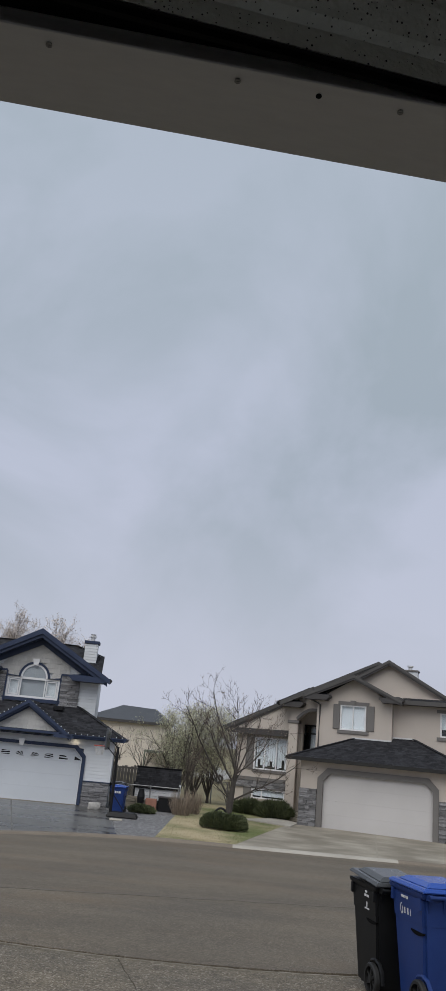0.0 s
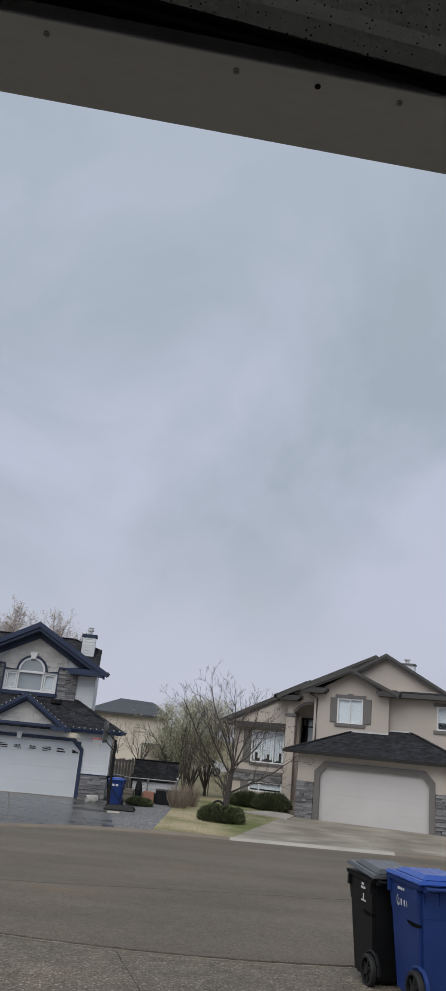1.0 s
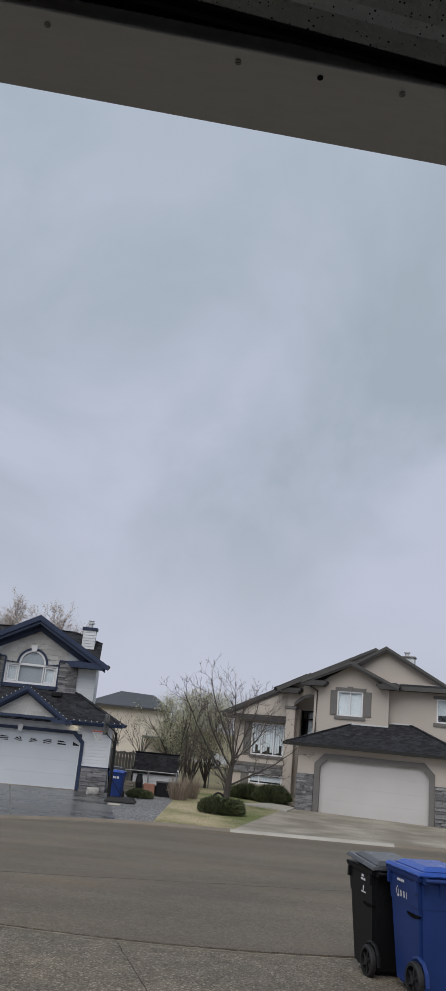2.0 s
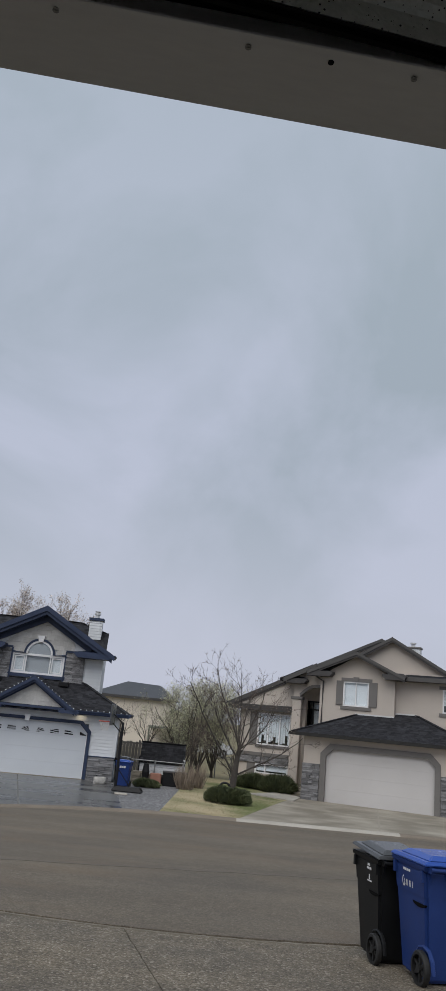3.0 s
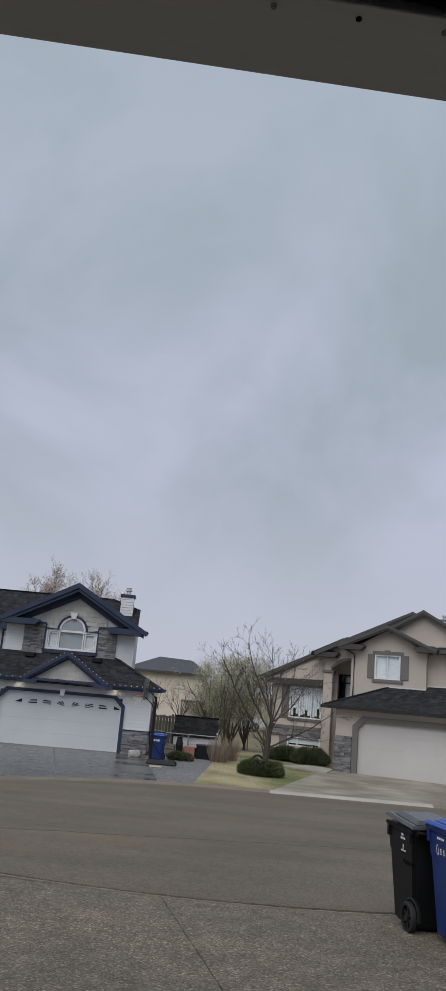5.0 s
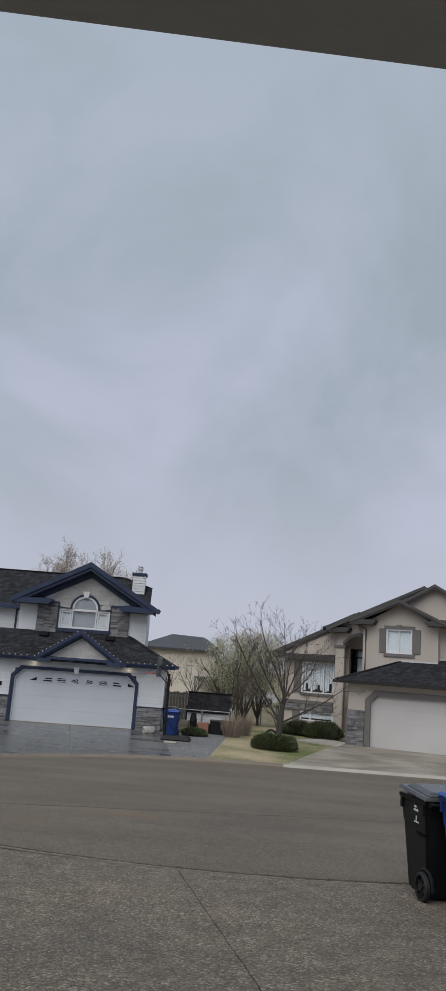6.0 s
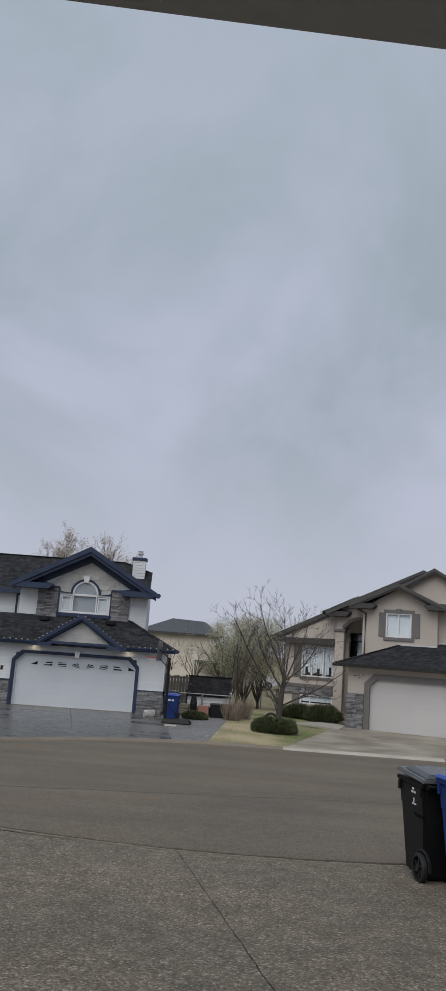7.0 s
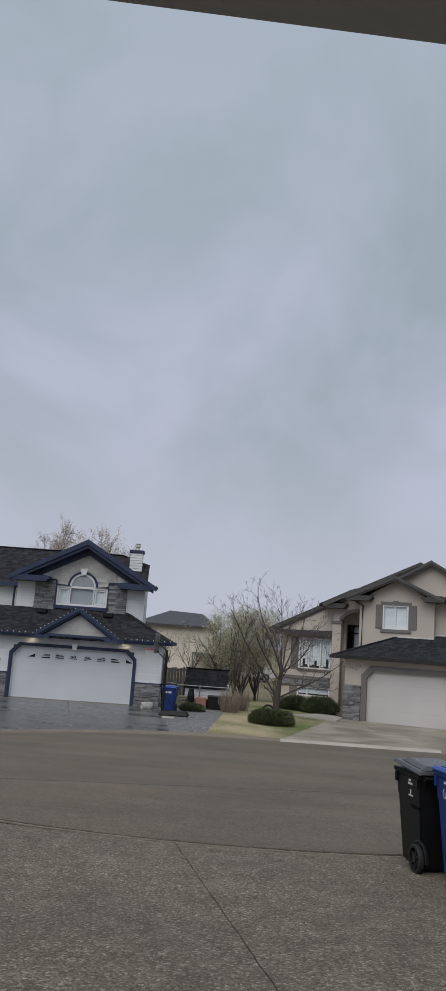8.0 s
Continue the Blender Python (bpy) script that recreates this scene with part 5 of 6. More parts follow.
# leafing shrubs behind: many stems from the ground
for i, (x, y, sd, hh) in enumerate(((-1.95, 39.4, 7, 0.95), (-1.25, 40.0, 8, 1.04), (-0.55, 41.0, 9, 0.98))):
    tree("leafing_tree", x, y, sd, (0.35, 0.1),
         [(0.8, 40 * k + 17 * i, 64 + 8 * (k % 3), 3.5 * hh, 0.042, 0.045) for k in range(9)],
         dict(kids=(9, 5, 3), len=(0.85, 0.5, 0.26), fork=(0.3, 0.85), thin=0.007, lift=0.07, leaf=11, spread=0.14, size=0.05), NEWLEAF,
         "budding multi-stemmed tree with sparse pale green leaves", twigmat=BROWNTWIG)
# tall trees behind the siding house
for x, y, sd, hh in ((-14.75, 51, 31, 1.06), (-13.1, 51.5, 32, 1.0), (-10.35, 52, 33, 1.03)):
    tree("poplar", x, y, sd, (5.6 * hh, 0.16),
         [(0.45 + 0.55 * k / 13, 137 * k, 58 + 2.0 * k, 4.2 * hh * (1 - 0.02 * k), 0.045, 0.09) for k in range(14)],
         dict(kids=(14, 7), len=(1.1, 0.5), fork=(0.25, 0.7), thin=0.007, lift=0.14, leaf=8, spread=0.07, size=0.075), CATKIN,
         "tall bare poplar with pale catkins behind the roof", twigmat=PALETWIG)
# brown stems before the leafing trees
for x, y, sd in ((-1.5, 38.4, 46),):
    tree("bare_bush", x, y, sd, (0.3, 0.07), [(0.7, 26 * k + 11, 72 + 5 * (k % 3), 2.0 + 0.3 * (k % 2), 0.022, 0.03) for k in range(14)],
         dict(kids=(7, 3), len=(0.6, 0.35), fork=(0.2, 0.6), thin=0.007, lift=0.12, leaf=1, spread=0.05, size=0.05), BUD, "bare brown twiggy bush under the budding trees", twigmat=BROWNTWIG)
# twiggy bushes before the far house
for x, y, sd in ((-7.6, 58, 41), (-5.6, 59, 42), (-8.8, 60, 43), (-3.6, 57, 44)):
    tree("bare_bush", x, y, sd, (0.4, 0.09), [(0.8, 60 * k + 11, 60 + 4 * (k % 3), 2.3, 0.04, 0.05) for k in range(6)],
         dict(kids=(6, 3), len=(1.2, 0.6), fork=(0.3, 0.8), thin=0.01, lift=0.08, leaf=1, spread=0.06, size=0.08), BUD, "bare brown twiggy bush behind the yards")


def evergreen(name, x, y, rx, ry, h, seed, count, label, lift=0.07, boxy=3.0, reach=1.0):
    """A low juniper: many short upswept sprays over woody stems."""
    rng = random.Random(seed)
    t = thing(name, x, y, lie(x, y) + lift, 0, label, "shrub")
    stems, sprays = bmesh.new(), bmesh.new()
    for k in range(14):
        a = math.tau * k / 14 + rng.uniform(-0.2, 0.2)
        tube(stems, [(0, 0, -0.05), (math.cos(a) * rx * 0.4, math.sin(a) * ry * 0.4, h * 0.45), (math.cos(a) * rx * 0.75, math.sin(a) * ry * 0.75, h * 0.7)], [0.03, 0.02, 0.008], 5)
    for _ in range(count):
        a, rr = rng.uniform(0, math.tau), math.sqrt(rng.random())
        px, py = math.cos(a) * rr * rx, math.sin(a) * rr * ry
        top = h * math.sqrt(max(0.1, 1 - rr ** boxy)) * (0.82 + 0.2 * noise.noise(Vector((px * 2.3 + seed, py * 2.3, 0))))
        pz = rng.uniform(0.0, 1.0) ** 0.6 * top
        d = Vector((px / rx * 0.7 + rng.gauss(0, 0.35), py / ry * 0.7 + rng.gauss(0, 0.35), 0.8 + rng.gauss(0, 0.3))).normalized()
        ln, w = rng.uniform(0.07, 0.17) * reach, rng.uniform(0.012, 0.028)
        s = d.orthogonal().normalized()
        s.rotate(Matrix.Rotation(rng.uniform(0, math.tau), 3, d))
        p = Vector((px, py, pz))
        sprays.faces.new([sprays.verts.new(q) for q in (p, p + d * ln * 0.5 + s * w, p + d * ln, p + d * ln * 0.5 - s * w)])
    part("stem", stems, BARK, t)
    part("foliage", sprays, JUNIPER, t)
    return t


evergreen("round_shrub", 0.26, 29.75, 0.80, 0.6, 0.52, 51, 9000, "low clipped dark green juniper in front of the fruit tree", boxy=8.0)
evergreen("spreading_juniper", 1.35, 37.3, 0.62, 0.5, 0.5, 52, 6000, "dark green spreading juniper by the house wall", reach=2.2)
evergreen("spreading_juniper", 2.48, 36.6, 0.72, 0.55, 0.66, 53, 7000, "dark green bushy juniper beside the entry steps", reach=2.2)
evergreen("low_hedge", -2.87, 32.0, 0.48, 0.33, 0.28, 54, 3000, "low brownish-green shrub on the gravel edge")


def grass_clump(x, y, r, h, seed, count):
    rng = random.Random(seed)
    t = thing("dry_grass_clump", x, y, lie(x, y) + 0.06, 0, "tall clump of dry brown ornamental grass", "grass clump")
    bm = bmesh.new()
    for _ in range(count):
        a, q = rng.uniform(0, math.tau), math.sqrt(rng.random()) * r * 0.5
        b = Vector((math.cos(a) * q, math.sin(a) * q, -0.02))
        hh = h * rng.uniform(0.5, 1.05)
        tip = b + Vector((math.cos(a) * r * 0.5 * rng.random() + rng.gauss(0, 0.06), math.sin(a) * r * 0.5 * rng.random() + rng.gauss(0, 0.06), hh))
        w = Vector((rng.uniform(-1, 1), rng.uniform(-1, 1), 0)).normalized() * rng.uniform(0.004, 0.009)
        m = (b + tip) / 2 + Vector((rng.gauss(0, 0.03), rng.gauss(0, 0.03), 0))
        bm.faces.new([bm.verts.new(p) for p in (b - w, b + w, m + w, m - w)])
        bm.faces.new([bm.verts.new(p) for p in (m - w, m + w, tip)])
    tagged(part("stem", bm, STRAW, t), "", "", "", "stuff")


grass_clump(-1.42, 32.6, 0.62, 0.95, 61, 380)
grass_clump(-1.0, 33.6, 0.55, 1.05, 62, 260)


# ---- wheeled bins at the street end of the driveway ----
def plastic(name, a, b, rough=0.38, spec=0.5):
    return material(name, a, b, rough, 3, 120, 0.08, rough_spread=0.1, spec=spec)


BIN_BLACK = plastic("black_bin_plastic", (0.006, 0.0065, 0.007), (0.012, 0.0125, 0.0135), 0.45, 0.22)
BIN_BLUE = plastic("blue_bin_plastic", (0.012, 0.032, 0.135), (0.02, 0.048, 0.19), 0.42, 0.3)
# black bin lid, coloured greyer than the body for sky light on top
LID_GREY_LIT = plastic("grey_lit_lid_plastic", (0.045, 0.047, 0.05), (0.075, 0.078, 0.082), 0.25)
LID_BLUE = plastic("blue_lid_plastic", (0.02, 0.07, 0.33), (0.03, 0.09, 0.40), 0.25)
PRINT = material("white_print", (0.55, 0.55, 0.56), (0.7, 0.7, 0.7), 0.6, 20, 200, 0)
TYRE = plastic("black_tyre", (0.008, 0.008, 0.008), (0.016, 0.016, 0.016), 0.6)


def frustum(bm, lo, hi):
    """lo, hi: (x0, x1, y0, y1, z)."""
    vs = [bm.verts.new(p) for q in (lo, hi) for p in ((q[0], q[2], q[4]), (q[1], q[2], q[4]), (q[1], q[3], q[4]), (q[0], q[3], q[4]))]
    for f in ((3, 2, 1, 0), (4, 5, 6, 7), (0, 1, 5, 4), (1, 2, 6, 5), (2, 3, 7, 6), (3, 0, 4, 7)):
        bm.faces.new([vs[i] for i in f])
    return bm


def wheel(parent, x, side, y=-0.23, r=0.148):
    bm = bmesh.new()
    prof = [(0.0, r - 0.035), (0.0, r - 0.012), (0.012, r), (0.045, r), (0.057, r - 0.012), (0.057, r - 0.035)]
    n = 28
    rings = [[bm.verts.new((x + side * o, y + math.cos(math.tau * k / n) * q, r + math.sin(math.tau * k / n) * q)) for o, q in prof] for k in range(n)]
    for k in range(n):
        a, b = rings[k], rings[(k + 1) % n]
        for i in range(len(prof)):
            j = (i + 1) % len(prof)
            bm.faces.new((a[i], a[j], b[j], b[i]))
    w = part("wheel", bm, TYRE, parent, "ribbed black plastic wheel")
    bm = bmesh.new()
    bmesh.ops.create_cone(bm, segments=18, radius1=0.036, radius2=0.03, depth=0.06, cap_ends=True, matrix=Matrix.Translation((x + side * 0.03, y, r)) @ Matrix.Rotation(radians(90), 4, "Y"))
    part("hub", bm, TYRE, w)
    for k in range(6):
        m = Matrix.Translation((x + side * 0.03, y, r)) @ Matrix.Rotation(math.tau * k / 6, 4, "X")
        vs = [m @ Vector(p) for p in ((-.012, -.014, .02), (.012, -.014, .02), (.012, .014, .02), (-.012, .014, .02), (-.012, -.009, r - .03), (.012, -.009, r - .03), (.012, .009, r - .03), (-.012, .009, r - .03))]
        bm = bmesh.new()
        v2 = [bm.verts.new(p) for p in vs]
        for f in ((3, 2, 1, 0), (4, 5, 6, 7), (0, 1, 5, 4), (1, 2, 6, 5), (2, 3, 7, 6), (3, 0, 4, 7)):
            bm.faces.new([v2[i] for i in f])
        part("spoke", bm, TYRE, w)


def cart(x, y, rz, body, lid, label, lid_open=0.0, prints=(), sc=1.0):
    t = thing("wheeled_bin", x, y, lie(x, y) + (0.008 if y < 10 else 0.072), rz, label, "bin", "bins at the kerb")
    t.scale = (sc, sc, sc)
    bm = bmesh.new()
    frustum(bm, (-0.225, 0.225, -0.255, 0.24, 0.03), (-0.285, 0.285, -0.315, 0.33, 1.0))
    shell = part("body", bevelled(bm, 0.03, 2), body, t)
    bm = bmesh.new()
    frustum(bm, (-0.272, 0.272, -0.30, 0.31, 0.70), (-0.291, 0.291, -0.322, 0.337, 0.97))
    part("collar", bevelled(bm, 0.03, 2), body, t)
    bm = bmesh.new()
    lower = [(-0.17 + 0.125 * math.cos(math.pi * (1 + k / 10)), 0.672 + 0.034 * math.sin(math.pi * (1 + k / 10))) for k in range(11)]
    rim_v = [[bm.verts.new((xx, yy, zz)) for yy, zz in lower] for xx in (-0.272, -0.25)]
    bm.faces.new(rim_v[0])
    bm.faces.new(rim_v[1][::-1])
    for k in range(11):
        j = (k + 1) % 11
        bm.faces.new((rim_v[0][k], rim_v[0][j], rim_v[1][j], rim_v[1][k]))
    part("grip_recess", bm, RUBBER, shell, "dark moulded grip recess")
    for s in (-1, 1):
        bm = bmesh.new()
        tube(bm, [(s * 0.235, -0.23 + 0.175 * math.cos(a), 0.148 + 0.175 * math.sin(a)) for a in (radians(-5), radians(30), radians(60), radians(90), radians(120), radians(150), radians(185))], [0.02] * 7, 6)
        part("wheel_arch", bm, body, t)
    bm = bmesh.new()
    frustum(bm, (-0.30, 0.30, -0.335, 0.345, 0.955), (-0.315, 0.315, -0.35, 0.36, 1.01))
    part("rim", bevelled(bm, 0.012, 2), body, t)
    for gx in (-0.23, -0.08, 0.08, 0.23):
        bm = bmesh.new()
        frustum(bm, (gx - 0.008, gx + 0.008, -0.30, -0.29, 0.80), (gx - 0.012, gx + 0.012, -0.345, -0.30, 0.96))
        part("gusset", bm, body, t)
    for gy in (-0.27, 0.28):
        for s in (-1, 1):
            part("lug", boxes((s * 0.30 - 0.012, s * 0.30 + 0.012, gy - 0.02, gy + 0.02, 0.86, 0.96)), body, t)
    bm = bmesh.new()
    tube(bm, [(-0.27, -0.40, 0.985), (0.27, -0.40, 0.985)], [0.017, 0.017], 10)
    for s in (-0.25, 0.0, 0.25):
        box(bm, s - 0.02, s + 0.02, -0.40, -0.33, 0.955, 1.005)
    part("handle", bm, body, t)
    # lid: shallow dome with a stepped edge, hinged at the handle side
    bm = bmesh.new()
    frustum(bm, (-0.32, 0.32, 0.0, 0.74, 0.0), (-0.30, 0.30, 0.02, 0.71, 0.035))
    frustum(bm, (-0.25, 0.25, 0.06, 0.66, 0.034), (-0.19, 0.19, 0.12, 0.58, 0.075))
    ld = part("lid", bevelled(bm, 0.01, 2), lid, t, "moulded hinged lid")
    ld.matrix_basis = Matrix.Translation((0, -0.37, 1.012)) @ Matrix.Rotation(radians(lid_open), 4, "X")
    for s in (-1, 1):
        wheel(t, s * 0.245, s)
    part("axle", tube(bmesh.new(), [(-0.26, -0.23, 0.148), (0.26, -0.23, 0.148)], [0.014, 0.014], 8), TYRE, t)
    # prints on the visible side, lying on the tapered wall
    for k, (u, v, w, h) in enumerate(prints):
        xs_ = -0.2728 - 0.019 * (v - 0.70) / 0.27
        bm = boxes((xs_ - 0.004, xs_ - 0.0005, -u - w / 2, -u + w / 2, v - h / 2, v + h / 2))
        part("print", bm, PRINT, shell, "white printed mark")
    return t


BARS = [(0.06, 0.92, 0.05, 0.022), (0.10, 0.885, 0.045, 0.022), (0.04, 0.885, 0.05, 0.022), (0.07, 0.80, 0.02, 0.05), (0.07, 0.762, 0.11, 0.014)]
LOGO = [(0.0, 0.915, 0.03, 0.022), (-0.04, 0.915, 0.02, 0.022), (-0.09, 0.915, 0.06, 0.022)]
cart(1.72, 8.38, 14, BIN_BLACK, LID_GREY_LIT, "black wheeled rubbish bin with its lid slightly ajar", 4.0, BARS, 0.9)
bluebin = cart(2.0, 7.74, 14, BIN_BLUE, LID_BLUE, "bright blue wheeled recycling bin with white print", 0.0, LOGO, 0.94)
# the emblem as plain shapes: a drop and three bars
shell = [c for c in bluebin.children if c.name.startswith("body")][0]
bm = bmesh.new()


def stroke(bm, pts, w):
    """A flat raised stroke along (y, z) points on the side wall."""
    pts, w = [(0.02 + y * 0.78, 0.80 + (z - 0.78) * 0.78) for y, z in pts], w * 0.8
    for (a, b), (c, d) in zip(pts, pts[1:]):
        v = Vector((c - a, d - b))
        n = Vector((-v.y, v.x)).normalized() * w / 2
        q = [(a + n.x, b + n.y), (c + n.x, d + n.y), (c - n.x, d - n.y), (a - n.x, b - n.y)]
        f = [bm.verts.new((-0.2728 - 0.019 * (z - 0.70) / 0.27 - 0.003, y, z)) for y, z in q]
        bm.faces.new(f)


def curve(cy, cz, ry, rz, a0, a1, n=10):
    return [(cy + ry * math.cos(radians(a0 + (a1 - a0) * k / n)), cz + rz * math.sin(radians(a0 + (a1 - a0) * k / n))) for k in range(n + 1)]


stroke(bm, curve(0.125, 0.79, -0.035, 0.055, 80, 330), 0.014)
stroke(bm, curve(0.12, 0.785, -0.015, 0.035, 60, -90, 8), 0.012)
stroke(bm, [(0.045, 0.815), (0.045, 0.745)], 0.03)
stroke(bm, [(-0.035, 0.815), (-0.035, 0.745)], 0.03)
stroke(bm, [(-0.10, 0.815), (-0.10, 0.745)], 0.014)
part("emblem", bm, PRINT, shell, "white emblem of plain shapes")

# ---- yard things between the houses ----
HOOPRED = material("faded_red_rim", (0.34, 0.05, 0.03), (0.46, 0.08, 0.05), 0.5, 5, 60, 0)
NET = material("white_net", (0.55, 0.54, 0.53), (0.68, 0.67, 0.65), 0.9, 5, 60, 0)
BOARD = material("dark_board", (0.05, 0.055, 0.065), (0.09, 0.095, 0.11), 0.3, 3, 50, 0)
hx, hy_ = -3.80, 30.0
hoop = thing("basketball_hoop", hx, hy_, lie(hx, hy_) + 0.075, 0, "portable basketball hoop with black pole and weighted base", "basketball hoop")
bm = bmesh.new()
frustum(bm, (-0.12, 1.0, -0.35, 0.35, 0.0), (-0.02, 0.9, -0.26, 0.26, 0.16))
part("base", bevelled(bm, 0.03, 2), BLACK, hoop, "black plastic weighted base")
part("pole", tube(bmesh.new(), [(0.0, 0, 0.05), (0.0, 0, 2.35)], [0.055, 0.05], 10), BLACK, hoop)
part("brace", tube(bmesh.new(), [(0.55, 0, 0.1), (0.02, 0, 0.75)], [0.018, 0.018], 6), BLACK, hoop)
part("arm", tube(tube(tube(bmesh.new(), [(0.0, 0, 2.32), (-0.38, 0, 2.62)], [0.022, 0.022], 6), [(0.0, 0, 1.95), (-0.38, 0, 2.3)], [0.02, 0.02], 6), [(0.12, 0, 1.9), (0.0, 0, 2.34)], [0.018, 0.018], 6), BLACK, hoop)
part("backboard", bevelled(boxes((-0.42, -0.38, -0.55, 0.55, 2.22, 2.95)), 0.01), BOARD, hoop, "dark backboard seen edge-on")
rimz = 2.33
bm = bmesh.new()
tube(bm, [(-0.66 + 0.22 * math.cos(math.tau * k / 20), 0.22 * math.sin(math.tau * k / 20), rimz) for k in range(21)], [0.02] * 21, 6)
box(bm, -0.46, -0.41, -0.06, 0.06, rimz - 0.06, rimz + 0.02)
part("rim", bm, HOOPRED, hoop, "faded red rim")
bm = bmesh.new()
for k in range(12):
    for s in (1, -1):
        pts = [(-0.66 + r * math.cos(math.tau * (k + s * j * 0.5) / 12), r * math.sin(math.tau * (k + s * j * 0.5) / 12), rimz - 0.08 * j) for j, r in enumerate((0.22, 0.19, 0.16, 0.13, 0.115))]
        tube(bm, pts, [0.006] * 5, 4)
part("net", bm, NET, hoop, "white cord net")

yard_bin = cart(-3.68, 30.95, 177, BIN_BLUE, LID_BLUE, "blue wheeled recycling bin beside the siding house", 0.0, ())
yard_bin["group"] = ""
yard_bin.scale = (0.92, 0.92, 0.92)
bm = boxes((-0.12, -0.03, 0.316, 0.329, 0.78, 0.86), (0.0, 0.03, 0.316, 0.329, 0.78, 0.86), (0.05, 0.12, 0.316, 0.329, 0.78, 0.86))
part("print", bm, PRINT, [c for c in yard_bin.children if c.name.startswith("body")][0], "white printed mark")
b2 = cart(-3.98, 32.75, 175, BIN_BLACK, LID_GREY_LIT, "black wheeled bin against the stone wall of the house", 0.0, ())
b2["group"] = ""
b2.scale = (0.9, 0.9, 0.9)

rock = thing("landscape_rock", -4.62, 31.55, lie(-4.62, 31.55) + 0.07, 20, "pale grey block of rock by the stone pier", "rock")
bm = bmesh.new()
bmesh.ops.create_icosphere(bm, subdivisions=3, radius=0.3)
for v in bm.verts:
    v.co = Vector((max(-0.27, min(0.27, v.co.x * 1.3)), v.co.y * 0.7, max(-0.16, min(0.17, v.co.z)))) * (1 + 0.12 * noise.noise(v.co * 6))
    v.co.z += 0.16
rock.scale = (0.8, 0.8, 0.75)
part("stone", bm, material("pale_rock", (0.32, 0.31, 0.29), (0.55, 0.53, 0.5), 0.9, 8, 50, 0.5), rock)

flat = thing("flat_stone", -3.45, 29.0, lie(-3.45, 29.0) + 0.07, 10, "small flat pale stone on the gravel", "stone")
part("stone", bevelled(boxes((-0.22, 0.22, -0.16, 0.16, -0.01, 0.05)), 0.02), KERB, flat)
# low garden shed
SHEDROOF = material("black_felt_roof", (0.006, 0.006, 0.007), (0.014, 0.014, 0.016), 0.9, 1.5, 40, 0.2, spec=0.15)
SHINGLE_SHED = material("black_shed_shingle", (0.010, 0.010, 0.011), (0.026, 0.026, 0.029), 0.95, 3, 60, 0.5, island=0.3, spec=0.15)
SHEDWALL = material("weathered_white_board", (0.62, 0.62, 0.63), (0.74, 0.74, 0.75), 0.7, 2, 40, 0.1)
sx, sy = -3.42, 33.6
shed = thing("garden_shed", sx, sy, lie(sx, sy) + 0.07, 3, "low shed with black felt roof and white board front", "shed")
part("wall", boxes((0.08, 1.78, -0.03, 1.6, 0, 0.84)), BLACK, shed, "dark shed wall")
for k in range(3):
    part("board", boxes((0.05, 1.80, -0.09, -0.03, 0.36 + k * 0.145, 0.497 + k * 0.145)), SHEDWALL, shed, "weathered white board")
shingled("roof", [(0.02, -0.12, 0.84), (1.85, -0.12, 0.84), (1.85, 0.62, 1.56), (0.02, 0.62, 1.56)], shed, SHINGLE_SHED, SHINGLE_SHED, random.Random(72), 0.05, course=0.1, width=0.15)
part("roof", slab([(0.02, 0.62, 1.56), (1.85, 0.62, 1.56), (1.85, 1.9, 1.1), (0.02, 1.9, 1.1)], 0.05), SHEDROOF, shed)
part("ridge_cap", bevelled(boxes((-0.01, 1.88, 0.55, 0.70, 1.54, 1.59)), 0.01), SHEDROOF, shed)
part("fascia", boxes((0.0, 1.87, -0.15, -0.12, 0.77, 0.85)), SHEDROOF, shed)
part("gable_wall", prism([(0.0, 0.98), (0.6, 1.5), (1.7, 1.05)], 0.0, 0.05), BLACK, shed).matrix_basis = pose(1.78, 0.05, 0, 0, 0, 90)
for x in (0.02, 1.84):
    part("corner_post", boxes((x - 0.04, x + 0.04, 0.0, 0.1, 0, 1.0)), SHEDWALL if x > 1 else BLACK, shed)
crate = thing("storage_box", -2.35, 33.0, lie(-2.35, 33.0) + 0.07, 2, "low black storage box before the shed", "box")
part("body", bevelled(boxes((0, 0.95, 0, 0.5, 0, 0.50)), 0.015), BLACK, crate)
part("lid", bevelled(boxes((-0.02, 0.97, -0.02, 0.52, 0.50, 0.55)), 0.012), SOFFIT, crate)
pile = thing("paving_stone_pile", -3.22, 33.0, lie(-3.22, 33.0) + 0.07, 0, "stacked grey paving blocks beside the bins", "paving blocks")
rng = random.Random(71)
for k in range(9):
    part("block", bevelled(boxes((0.0, 0.38, 0, 0.2, 0, 0.09)), 0.012), CONCRETE, pile).matrix_basis = pose((k % 2) * 0.4 - 0.38 + rng.uniform(-.03, .03), rng.uniform(-.04, .04), (k // 2) * 0.095, 0, 0, rng.uniform(-5, 5))
pot = thing("plant_pot", -3.02, 32.75, lie(-3.02, 32.75) + 0.07, 0, "tall black garden pot beside paving blocks", "pot")
part("body", tube(bmesh.new(), [(0, 0, 0), (0, 0, 0.5), (0, 0, 0.78), (0, 0, 0.8)], [0.1, 0.15, 0.1, 0.12], 14), BLACK, pot)
tray = thing("clay_planter", -2.62, 32.9, lie(-2.62, 32.9) + 0.07, 0, "faded terracotta trough planter", "planter")
part("body", bevelled(boxes((-0.22, 0.22, -0.1, 0.1, 0, 0.46)), 0.02), material("terracotta", (0.28, 0.13, 0.09), (0.36, 0.18, 0.13), 0.8, 4, 50, 0.2), tray)


